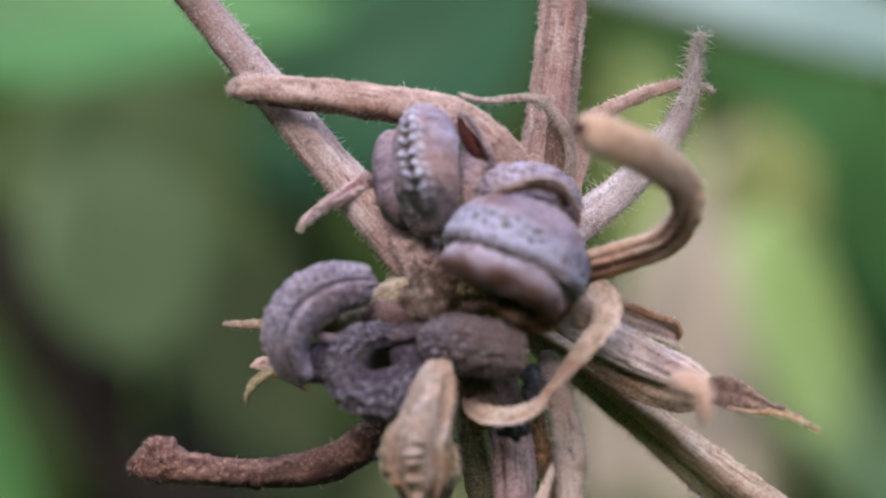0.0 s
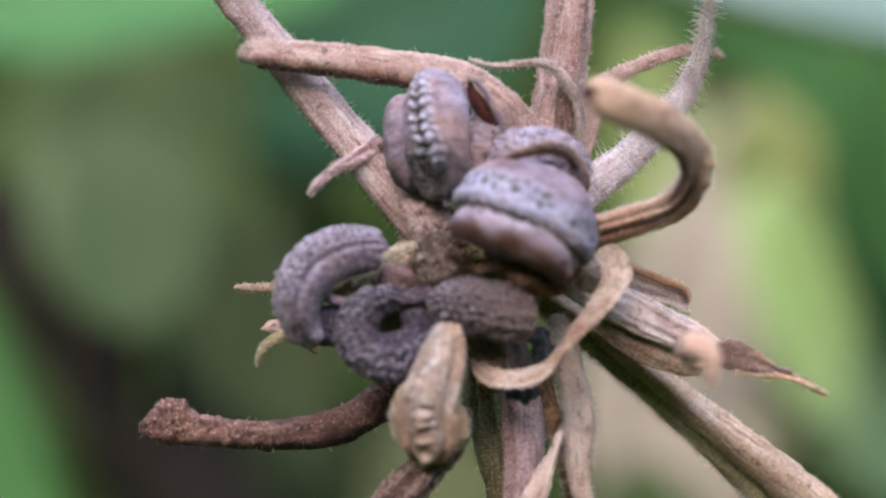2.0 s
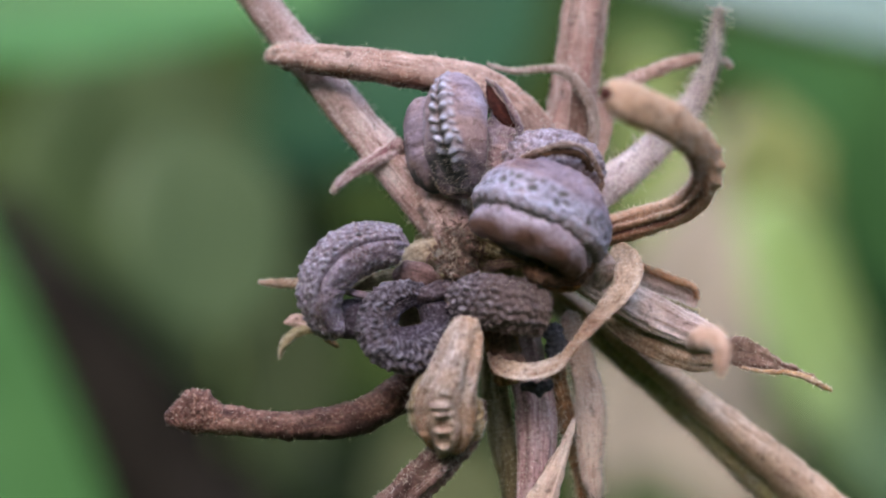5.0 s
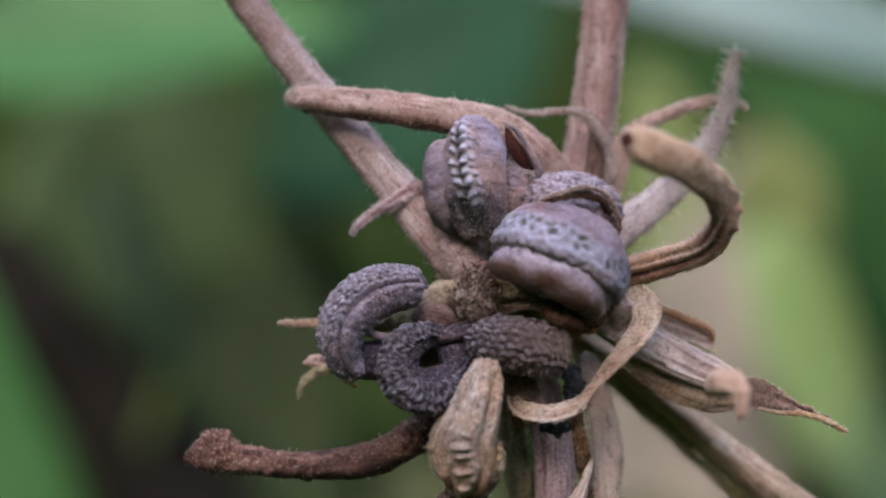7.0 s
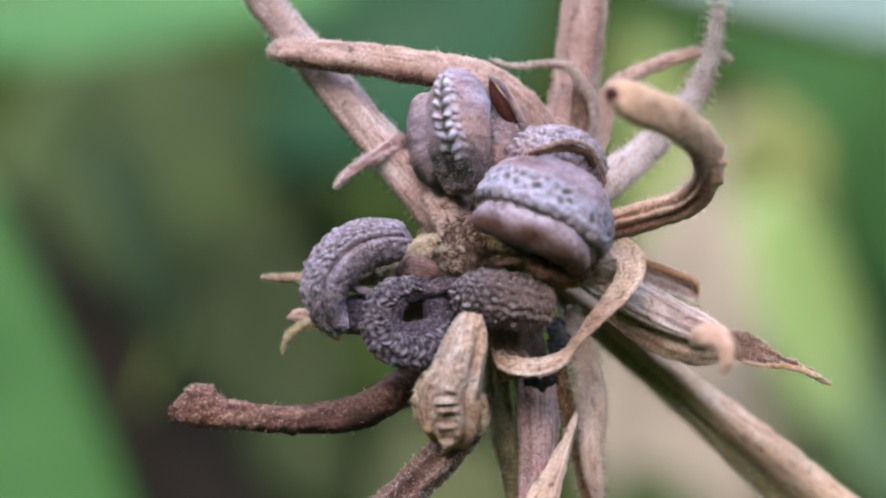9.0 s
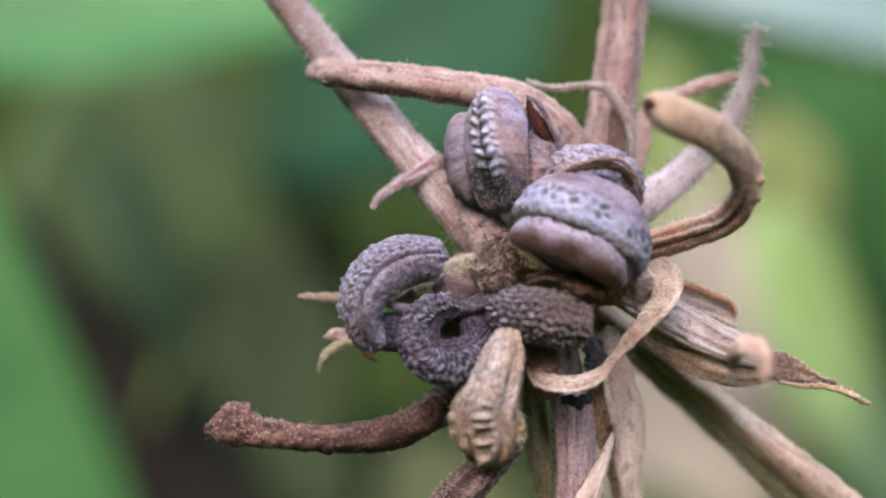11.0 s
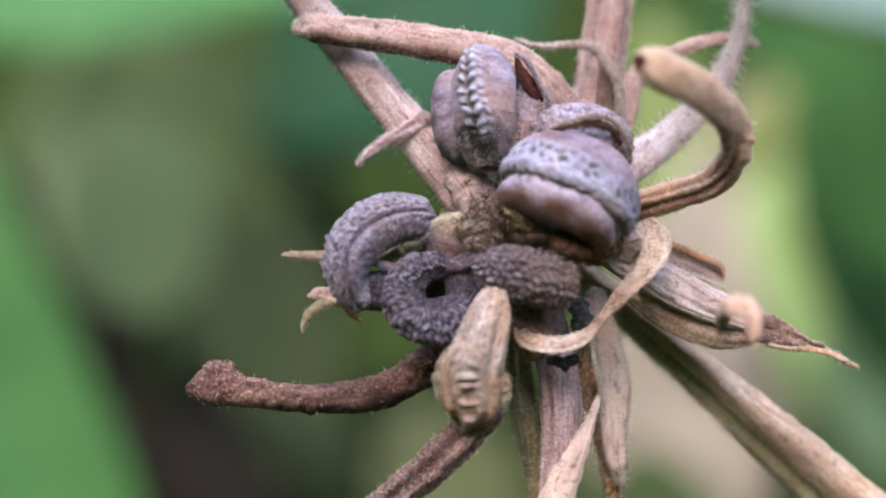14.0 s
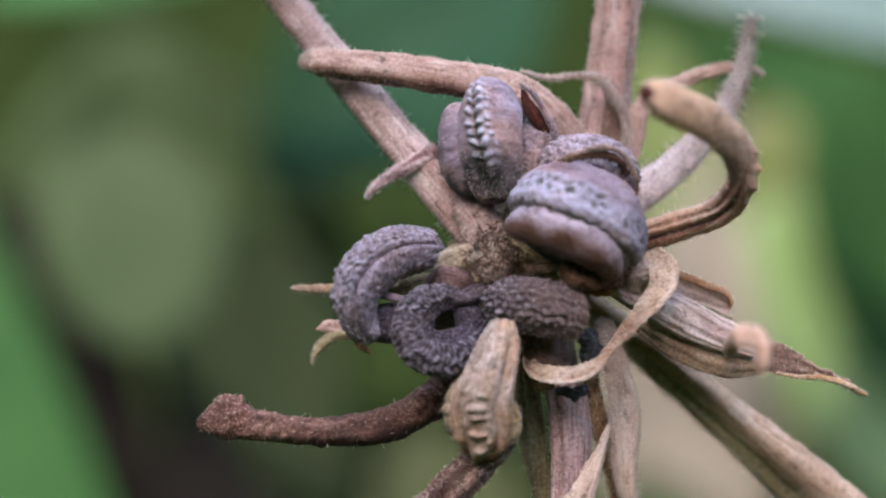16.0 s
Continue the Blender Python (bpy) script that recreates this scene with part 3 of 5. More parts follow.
# bundle of split bracts beside the round seed
sweep("split_bract", [(4.23, -2.67, 0.80, 0.58, 0.30), (4.96, -2.83, 0.00, 0.67, 0.43), (6.60, -3.65, -0.20, 0.82, 0.48), (8.26, -4.50, -0.60, 0.89, 0.48), (9.91, -5.24, -0.80, 0.80, 0.43), (11.21, -5.77, -0.80, 0.62, 0.32), (12.08, -6.16, -0.80, 0.36, 0.22)],
      PLANK, head, "ribbed pale bract split along its length", n=90, m=60, cap=(0.03, 0.02), fuzz=200, fuzz_len=0.18, seed=17, power=0.75, relief=lambda u, a: 0.035 * np.cos(11 * a + 2 * np.sin(5 * u)))
# added strip, browner than the bract, paints its shaded lower face
sweep("bract_shade_side", [(6.29, -4.75, -1.00, 0.43, 0.32), (8.09, -5.75, -1.30, 0.73, 0.43), (9.79, -6.52, -1.40, 0.73, 0.43), (11.21, -6.90, -1.20, 0.54, 0.32), (12.39, -6.85, -1.00, 0.32, 0.22)],
      PAPERY, head, "papery brown strip for the split bract's shaded underside", n=60, m=30, fuzz=120, fuzz_len=0.15, seed=68, relief=lambda u, a: 0.06 * np.cos(7 * a))
sweep("bract_edge", [(7.95, -2.39, -1.40, 0.11, 0.11), (8.89, -2.76, -1.50, 0.19, 0.14), (10.01, -3.19, -1.70, 0.16, 0.14), (10.70, -3.43, -1.80, 0.16, 0.14), (10.97, -4.06, -1.90, 0.11, 0.11)],
      ORANGE, head, "pale folded bract edge", n=50, m=14, fuzz=80, fuzz_len=0.14, seed=69)
sweep("pointed_bract", [(11.87, -6.33, -0.80, 0.43, 0.16), (12.60, -6.42, -0.30, 0.70, 0.19), (13.34, -6.66, 0.10, 0.64, 0.19), (14.23, -6.97, 0.50, 0.37, 0.16), (14.96, -7.20, 0.90, 0.21, 0.13), (15.88, -7.57, 1.20, 0.16, 0.11), (16.78, -8.12, 1.50, 0.05, 0.05)],
      BROWN, head, "brown withered bract with a long point", n=60, cap=(0.03, 0.01), fuzz=120, fuzz_len=0.14, seed=61, rough=0.09, size=0.8, relief=lambda u, a: -0.12 * gauss(a, 1.5, 0.5))
sweep("bract_tip", [(12.74, -7.17, 0.20, 0.08, 0.08), (13.87, -7.31, 0.60, 0.11, 0.08), (14.78, -7.30, 1.00, 0.13, 0.11), (15.77, -7.58, 1.35, 0.16, 0.11), (16.79, -8.13, 1.60, 0.05, 0.05)], STRAW, head, "pale straw edge and tip of the withered bract", n=60, m=14, rough=0.04, size=0.7, seed=95, fuzz=90, fuzz_len=0.16)
sweep("split_bract", [(7.53, -2.89, -1.50, 0.54, 0.22), (9.06, -3.58, -1.70, 0.60, 0.22), (10.31, -3.95, -1.90, 0.52, 0.19), (10.92, -4.22, -1.90, 0.27, 0.14)],
      PLANK, head, "torn straw bract with folded edge", n=50, m=30, fuzz=120, fuzz_len=0.16, seed=18, relief=lambda u, a: -0.3 * gauss(np.sin(a), 1, 0.35) + 0.05 * np.cos(5 * a))
sweep("split_bract", [(8.05, -3.53, -1.20, 0.08, 0.08), (9.01, -3.95, -1.30, 0.11, 0.08), (10.11, -4.29, -1.40, 0.11, 0.08), (11.00, -4.64, -1.50, 0.05, 0.05)],
      MOSSY, head, "thin pale bract edge", n=40, fuzz=80, fuzz_len=0.14, seed=62)
sweep("broken_bract", [(10.75, -6.18, -0.90, 0.38, 0.27), (10.24, -5.89, 3.00, 0.45, 0.31), (9.79, -5.58, 6.50, 0.52, 0.31), (9.72, -5.37, 8.60, 0.56, 0.31), (10.22, -5.46, 9.20, 0.47, 0.29), (10.55, -5.91, 9.60, 0.35, 0.25), (10.52, -6.55, 9.80, 0.26, 0.20), (10.43, -7.03, 9.80, 0.11, 0.10)],
      ORANGE_PALE, head, "peach tan bent bract tip", n=80, cap=(0.1, 0.06), seed=19, m=30, grit=0.02, fuzz=140, fuzz_len=0.14)
sweep("curled_strap", [(6.77, -1.50, 0.20, 0.34, 0.10), (7.21, -2.14, 1.00, 0.64, 0.10), (7.25, -3.02, 1.80, 0.74, 0.10), (6.56, -4.00, 2.30, 0.64, 0.10), (5.50, -5.18, 2.60, 0.45, 0.10), (4.73, -6.16, 2.70, 0.28, 0.10), (4.01, -6.95, 2.70, 0.43, 0.10), (3.00, -7.29, 2.50, 0.53, 0.10), (2.04, -7.32, 2.20, 0.51, 0.12), (1.31, -7.06, 1.40, 0.37, 0.13), (1.07, -6.42, 0.40, 0.19, 0.10)],
      STRAP, head, "straw coloured papery bract curled into a loop", n=260, m=36, cap=(0.02, 0.02), fuzz=260, fuzz_len=0.11, seed=20, rough=0.05, size=0.9, twist=0.12, relief=lambda u, a: -0.10 * gauss(np.sin(a), 1, 0.3), grit=0.015, tint=lambda u, a: gauss(u, 0.46, 0.13) * 1.1 + 0.6 * np.clip((u - 0.85) * 8, 0, 1) + 0.8 * gauss(a, 1.1, 0.35) * (u > 0.62))

# lower stalks
sweep("stem", [(2.37, -5.19, -2.00, 0.73, 0.73), (2.75, -7.24, -1.60, 0.86, 0.83), (3.15, -9.28, -1.20, 0.90, 0.83), (3.22, -11.56, -0.80, 0.88, 0.82), (3.09, -14.26, 0.00, 0.82, 0.77), (2.82, -17.99, 0.50, 0.76, 0.71)],
      LILAC, head, "ribbed pinkish stem", n=80, m=40, relief=lambda u, a: 0.10 * np.cos(7 * a), fuzz=260, fuzz_len=0.18, seed=21)
sweep("strap_bract", [(4.69, -4.64, -1.50, 0.47, 0.26), (5.27, -6.70, -1.20, 0.57, 0.23), (5.73, -8.49, -1.00, 0.64, 0.23), (5.76, -10.01, -0.80, 0.67, 0.21), (5.76, -11.54, -0.70, 0.54, 0.18), (5.96, -12.96, -0.70, 0.36, 0.15), (6.17, -13.99, -0.70, 0.13, 0.10)],
      PEACH, head, "pale strap bract with hairy edge", n=70, m=30, fuzz=800, fuzz_len=0.34, seed=22, relief=lambda u, a: -0.08 * gauss(np.sin(a), 1, 0.35))
sweep("strap_bract", [(4.07, -6.49, -2.00, 0.37, 0.21), (4.40, -8.82, -1.80, 0.47, 0.23), (4.98, -10.62, -1.60, 0.44, 0.23), (5.54, -12.93, -1.40, 0.36, 0.21), (6.10, -15.35, -1.20, 0.36, 0.18), (7.13, -16.52, -1.20, 0.26, 0.16)],
      AMBER, head, "amber brown torn bract with woolly edge", n=160, fuzz=520, fuzz_len=0.32, seed=23, grit=0.04)
sweep("narrow_strap", [(5.01, -9.69, -0.20, 0.08, 0.08), (4.62, -10.64, 0.40, 0.20, 0.13), (3.89, -12.35, 0.90, 0.51, 0.20), (3.05, -14.35, 1.00, 0.78, 0.25), (2.17, -16.88, 1.00, 0.86, 0.25)],
      PEACH, head, "pinkish narrow strap", n=50, m=24, seed=27, fuzz=100, fuzz_len=0.12, relief=lambda u, a: 0.04 * np.cos(7 * a))
sweep("thin_stalk", [(1.34, -6.30, -3.00, 0.37, 0.32), (1.61, -8.94, -3.00, 0.40, 0.32), (2.00, -11.83, -3.00, 0.42, 0.32), (2.53, -16.05, -3.00, 0.40, 0.32)],
      OLIVE, head, "thin greenish stalk", n=50, fuzz=160, fuzz_len=0.22, seed=24)
sweep("thin_stalk", [(0.82, -6.61, -3.60, 0.37, 0.32), (1.09, -8.99, -3.60, 0.42, 0.32), (1.75, -12.18, -3.60, 0.42, 0.32), (2.81, -16.16, -3.60, 0.32, 0.27)],
      OLIVE, head, "thin olive stalk", n=50, fuzz=100, fuzz_len=0.22, seed=25)
sweep("bract_arm", [(0.28, -8.63, 0.20, 0.56, 0.56), (-0.10, -10.13, 0.40, 0.71, 0.66), (-1.06, -11.38, 0.60, 0.79, 0.66), (-2.88, -13.25, 0.80, 0.78, 0.63), (-5.65, -15.62, 1.00, 0.71, 0.61)],
      REDDISH, head, "ribbed reddish brown lower bract arm", n=200, m=40, grit=0.035, fuzz=320, fuzz_len=0.25, seed=26, relief=lambda u, a: 0.10 * np.cos(6 * a), tint=lambda u, a: 0.85 * gauss(a, 1.9, 0.35))
sweep("scrap", [(2.42, -8.05, 1.00, 0.15, 0.13), (3.12, -8.17, 1.30, 0.28, 0.18), (3.93, -7.99, 1.10, 0.15, 0.13)], BLACK, head, "black crumpled scrap under the loop", n=40, rough=0.10, size=0.5, seed=28)
sweep("scrap", [(3.73, -5.22, -0.20, 0.41, 0.31), (4.06, -6.10, 0.00, 0.51, 0.31), (3.93, -6.91, 0.00, 0.33, 0.26)], BLACK, head, "black shrivelled scrap", n=40, rough=0.12, size=0.6, seed=29)
sweep("strap_bract", [(1.30, -5.56, 0.40, 0.51, 0.25), (1.67, -6.55, 0.80, 0.61, 0.25), (2.42, -7.42, 1.00, 0.50, 0.23)], BROWN, head, "amber brown bract base", n=40, rough=0.12, seed=30)

# receptacle
sweep("husk_flap", [(0.41, -5.11, -0.60, 0.62, 0.36), (1.31, -5.74, -0.40, 0.87, 0.41), (1.69, -7.02, -0.40, 0.77, 0.36), (1.90, -8.19, -0.60, 0.46, 0.26)], AMBER, head, "dark husk behind the barrel shaped seed", n=40, m=30, rough=0.1, size=0.7, seed=81, grit=0.05)
sweep("stem_collar", [(-1.97, 0.75, -1.40, 0.84, 0.62), (-1.19, -0.18, -1.00, 0.94, 0.70), (-0.72, -1.39, -0.80, 0.90, 0.70), (-0.23, -2.69, -1.20, 0.74, 0.62)], STEM, head, "pale tan crumbled stem collar", n=60, m=60, rough=0.05, size=0.8, seed=70, grit=0.05, fuzz=120, fuzz_len=0.16)
lathe("receptacle", (0.95, -2.08, -3.00), (0, 0.2, 1), [(-2.5, 0.01), (-2.3, 2), (-1, 3.2), (0.3, 3.4), (1.4, 2.6), (2.2, 1.2), (2.4, 0.01)],
      OLIVE, head, "dry crumbled receptacle", rough=0.3, size=0.7, seed=31)
sweep("flower_scrap", [(-0.99, -0.99, 0.60, 0.41, 0.35), (-0.65, -1.99, 1.20, 0.70, 0.55), (-0.98, -3.00, 1.00, 0.50, 0.40)], BROWN, head, "grey brown crumbled florets", n=80, m=70, rough=0.14, size=0.6, seed=32, grit=0.08, fuzz=700, fuzz_len=0.3)
sweep("small_bract", [(-3.59, -2.59, -0.40, 0.20, 0.10), (-2.79, -2.13, -0.40, 0.49, 0.13), (-1.85, -1.72, -0.60, 0.49, 0.13), (-0.88, -1.47, -1.00, 0.31, 0.10)], GREENISH, head, "flat greenish bract", n=50, seed=33, m=20, fuzz=60, fuzz_len=0.14)
sweep("small_seed", [(-3.61, -3.10, -0.30, 0.26, 0.20), (-2.85, -2.98, 0.10, 0.61, 0.41), (-2.01, -3.18, 0.30, 0.61, 0.41), (-1.25, -3.59, 0.20, 0.25, 0.20)], BUD, head, "small brown folded husk", n=60, seed=34, m=30)

def crumbs(name, centre, spread, count, size, mat, label, seed):
    """Loose crumbled bits in one heap: small bent flakes."""
    r = np.random.RandomState(seed)
    vs, fs = [], []
    for _ in range(count):
        c = np.array(centre) + r.normal(size=3) * spread
        d, s = r.normal(size=3), r.normal(size=3)
        d /= np.linalg.norm(d)
        s -= d * (s @ d)
        s /= np.linalg.norm(s)
        q = np.cross(d, s)
        ln, w, k = size * r.uniform(0.5, 1.6), size * r.uniform(0.15, 0.45), len(vs)
        for along, wide in ((-1, 0.4), (-0.2, 1.0), (0.5, 0.8), (1, 0.15)):
            mid = c + d * ln * along * 0.5 + q * 0.25 * ln * along * along
            vs += [mid + s * w * wide * 0.5, mid + q * w * 0.35, mid - s * w * wide * 0.5, mid - q * w * 0.2]
        for i in range(3):
            b = k + 4 * i
            fs += [(b + j, b + (j + 1) % 4, b + 4 + (j + 1) % 4, b + 4 + j) for j in range(4)]
        fs += [(k + 3, k + 2, k + 1, k), (k + 12, k + 13, k + 14, k + 15)]
    return tagged(mesh_from(name, np.array(vs), fs, mat, head, label, uvs=np.array(vs)[:, :2], smooth=False), kind="stuff")


crumbs("floret_debris", (-0.60, -2.10, 1.25), (0.55, 0.80, 0.35), 320, 0.40, BROWN, "heap of grey brown crumbled floret tissue", 5)
crumbs("floret_debris", (-0.50, -1.90, 1.25), (0.50, 0.80, 0.38), 130, 0.34, UMBER, "heap of darkened floret tissue", 6)
for y0, z0 in ((548, 2.4), (540, 2.0), (553, 2.1)):
    k = (90.2 - z0) / 3536
    sweep("dry_strand", [(25 * k, (441 - y0) * k, z0, 0.02, 0.02), (60 * k, (450 - y0) * k, z0 + 0.4, 0.028, 0.025), (105 * k, (452 - y0) * k, z0 + 0.1, 0.02, 0.02)],
          BROWN, head, "thin dry strand", n=16, m=8, rough=0.01)

# seeds
def wedge(x):
    """Teeth that rise slowly and drop off steeply."""
    f = x % 1.0
    return (0.7 + 0.5 * (np.sin(np.floor(x) * 12.9898) * 43758.5453 % 1.0)) * f ** 1.3 * np.clip((1 - f) * 5, 0, 1)


def upper_teeth(u, a):
    u = u + 0.006 * np.sin(37 * u) + 0.004 * np.sin(91 * u + 1)
    a = a + 0.05 * np.sin(23 * u)
    inside = np.clip((u - 0.20) * 12, 0, 1) * np.clip((0.72 - u) * 12, 0, 1)
    a = a + 0.9 * (u - 0.45)
    left = wedge(19 * u + 1.3 * a) * gauss(a, 2.26, 0.13)
    right = wedge(19 * u - 1.3 * a + 0.4) * gauss(a, 1.94, 0.12)
    small = 0.45 * wedge(23 * u + 0.9 * a) * gauss(a, 1.68, 0.09)
    return (left + right + small) * inside


def upper_relief(u, a):
    inside = (u > 0.12) * (u < 0.74)
    b = a + 0.9 * (u - 0.45)
    return (0.50 * upper_teeth(u, a) - 0.12 * gauss(b, 2.10, 0.05) * inside + 0.10 * gauss(b, 1.95, 0.35) * inside
            - 0.7 * gauss(a, 0.05, 0.2) * gauss(u, 0.3, 0.25))


# painted shade between the teeth; lower end darkened for shade and own colour
def upper_tint(u, a):
    column = gauss(a + 0.9 * (u - 0.45), 2.08, 0.24) * np.clip((u - 0.20) * 12, 0, 1) * np.clip((0.72 - u) * 12, 0, 1)
    return 1.15 * np.clip((u - 0.56) / 0.10, 0, 1) * (0.5 + 0.5 * gauss(a, 1.9, 0.8)) + np.clip(0.95 * column - 1.9 * upper_teeth(u, a), 0, 1)


lathe("seed", (-0.69, 3.49, 0.20), (0.05, -1, 0.12), [(-3.0, 0.01), (-2.95, 0.6), (-2.5, 1.35), (-1.4, 1.9), (-0.2, 2.05), (1.0, 1.9), (2.0, 1.45), (2.7, 0.85), (2.95, 0.01)],
      SKIN, head, "grey mauve seed with a toothed ridge", n=140, m=200, relief=upper_relief, stretch=(0.8, 1.05), rough=0.035, seed=40, tint=upper_tint, grit=0.012, cut=0.70, fuzz=260, fuzz_len=0.22)
# lower end shaded in the colour, like the seed beside it
lathe("seed_lobe", (-1.98, 3.16, -0.50), (0.16, -1, 0.1), [(-2.3, 0.01), (-2.2, 0.5), (-1.4, 1.0), (0, 1.2), (1.3, 1.05), (2.1, 0.6), (2.4, 0.01)],
      SKIN, head, "smooth side lobe of the toothed seed", n=80, m=90, rough=0.05, seed=84, grit=0.01, tint=lambda u, a: 1.2 * np.clip((u - 0.58) / 0.15, 0, 1) + 0.25 * gauss(a, 2.9, 0.5))
# dark red inner face, darkened further for the shade in the slit
sweep("hollow", [(0.69, 6.05, 0.30, 0.08, 0.10), (0.91, 5.41, 0.40, 0.23, 0.10), (1.30, 4.72, 0.40, 0.33, 0.10), (1.75, 4.19, 0.30, 0.25, 0.10), (2.09, 3.90, 0.10, 0.08, 0.10)], SLIT, head, "dark red piece for the shaded hollow of a split seed", n=30, seed=41)
sweep("husk_rim", [(0.56, 6.21, 0.50, 0.08, 0.08), (1.07, 5.91, 0.50, 0.10, 0.10), (1.55, 5.30, 0.50, 0.13, 0.13), (1.95, 4.59, 0.50, 0.15, 0.13), (2.24, 3.89, 0.30, 0.18, 0.13), (2.14, 3.54, 0.10, 0.15, 0.13)], HULL_PALE, head, "pinkish rim round the hollow", n=50, m=16, rough=0.04, size=0.6, seed=74, fuzz=140, fuzz_len=0.1)
sweep("husk_flap", [(1.38, 5.16, -0.50, 0.26, 0.21), (1.48, 4.23, 0.00, 0.69, 0.26), (1.38, 3.46, 0.10, 0.76, 0.31), (1.22, 2.44, 0.20, 0.56, 0.31), (1.07, 1.43, 0.20, 0.31, 0.20)], HULL_PALE, head, "pale lilac husk flap", n=80, seed=42, m=40, fuzz=500, fuzz_len=0.16, grit=0.03)


def rear_relief(u, a):
    return 0.20 * knobs(a * 7, u * 14) * gauss(u, 0.45, 0.3)


lathe("seed", (3.83, 2.31, 0.40), (0.1, 1, 0.1), [(-1.6, 0.01), (-1.5, 1.4), (-0.6, 2.3), (0.4, 2.2), (1.2, 1.45), (1.55, 0.6), (1.62, 0.01)],
      HULL_BROWN, head, "knobbly grey brown seed behind a thin rim", n=90, m=150, relief=rear_relief, stretch=(1, 0.9), seed=43, grit=0.03)
sweep("rim", [(1.52, 1.84, 2.00, 0.03, 0.05), (1.83, 2.15, 2.60, 0.07, 0.05), (2.64, 2.61, 3.05, 0.10, 0.05), (3.67, 2.95, 3.25, 0.10, 0.05), (4.54, 3.05, 3.15, 0.11, 0.05), (5.23, 2.77, 2.75, 0.11, 0.05), (5.68, 2.17, 2.25, 0.12, 0.05), (5.99, 1.50, 1.75, 0.12, 0.08), (5.97, 0.91, 1.30, 0.07, 0.08)],
      RIMBROWN, head, "thin brown membrane rim", n=140, m=16, rough=0.04, size=0.7, seed=44, fuzz=90, fuzz_len=0.08, grit=0.008)
# dark strip laid in the gap under the rim, as its shade
sweep("rim", [(2.20, 2.27, 2.80, 0.07, 0.10), (3.18, 2.61, 3.10, 0.15, 0.10), (4.25, 2.76, 3.00, 0.17, 0.10), (5.04, 2.50, 2.60, 0.17, 0.10), (5.50, 1.87, 2.00, 0.15, 0.10)],
      UMBER, head, "dark strip in the gap under the membrane rim", n=60, m=14, rough=0.05, size=0.5, seed=71)


def ball_relief(u, a):
    u = u - 0.002
    band = np.clip(1 - np.abs((u - 0.315) / 0.075) ** 4, 0, 1)
    pits = np.clip(lumps(np.stack([np.cos(a) * 3, np.sin(a) * 3, u * 11], -1), 0.5, 3), -1.2, 0.6)
    row = 0.5 + 0.5 * np.cos(a * 30)
    d = band * (0.07 + 0.02 * pits) + 0.10 * knobs(a * 8.6, u * 27, 0.8) * gauss(u, 0.345, 0.045) - 0.13 * knobs(a * 5.6, u * 24, 1.8) * gauss(u, 0.30, 0.035) - 0.20 * gauss(u, 0.405, 0.024)
    d = d + 0.16 * row * gauss(u, 0.392, 0.013) + 0.12 * row * gauss(u, 0.424, 0.010)
    return d


# the band's own pale colour, its knobs lightened further as if lit
def ball_tip_paint(u, a):
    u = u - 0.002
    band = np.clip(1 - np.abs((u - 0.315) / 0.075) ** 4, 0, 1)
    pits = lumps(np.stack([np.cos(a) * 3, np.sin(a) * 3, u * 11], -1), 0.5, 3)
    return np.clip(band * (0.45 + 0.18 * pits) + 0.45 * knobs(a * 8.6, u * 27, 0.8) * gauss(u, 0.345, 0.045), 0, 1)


# painted dark where shade gathers: groove, pits and underside
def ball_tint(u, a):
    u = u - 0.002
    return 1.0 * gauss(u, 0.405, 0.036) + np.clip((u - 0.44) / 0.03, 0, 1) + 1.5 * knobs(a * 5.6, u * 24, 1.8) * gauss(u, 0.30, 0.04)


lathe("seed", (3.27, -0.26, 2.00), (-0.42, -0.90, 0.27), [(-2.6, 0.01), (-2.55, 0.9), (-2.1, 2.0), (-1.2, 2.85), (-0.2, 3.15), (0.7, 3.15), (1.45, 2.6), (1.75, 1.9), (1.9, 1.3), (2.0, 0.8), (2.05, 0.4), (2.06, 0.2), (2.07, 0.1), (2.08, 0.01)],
      HULL_PALE, head, "round pale lilac seed with knobbly band and groove", n=170, m=220, relief=ball_relief, stretch=(1.02, 0.85), seed=45, rough=0.06, size=1.8, tint=ball_tint, tip_paint=ball_tip_paint, grit=0.015)
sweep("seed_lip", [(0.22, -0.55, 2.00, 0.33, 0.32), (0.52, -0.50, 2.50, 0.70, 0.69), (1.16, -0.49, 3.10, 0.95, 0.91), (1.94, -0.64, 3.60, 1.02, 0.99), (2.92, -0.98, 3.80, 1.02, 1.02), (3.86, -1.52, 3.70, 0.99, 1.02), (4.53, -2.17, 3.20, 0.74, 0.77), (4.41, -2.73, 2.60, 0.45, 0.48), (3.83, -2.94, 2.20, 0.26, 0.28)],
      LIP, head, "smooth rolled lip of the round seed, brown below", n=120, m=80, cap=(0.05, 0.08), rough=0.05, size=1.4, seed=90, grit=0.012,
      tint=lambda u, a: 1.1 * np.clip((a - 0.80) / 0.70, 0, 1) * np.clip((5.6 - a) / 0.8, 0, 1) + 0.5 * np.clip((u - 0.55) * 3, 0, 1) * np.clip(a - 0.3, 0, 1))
sweep("husk_flap", [(2.64, -2.34, 2.20, 0.20, 0.20), (3.24, -2.65, 2.60, 0.59, 0.35), (4.00, -3.00, 2.40, 0.65, 0.35), (5.04, -3.36, 1.60, 0.35, 0.25)], AMBER, head, "amber husk under the rolled lip", n=60, m=30, grit=0.04, rough=0.08, size=0.7, seed=91)
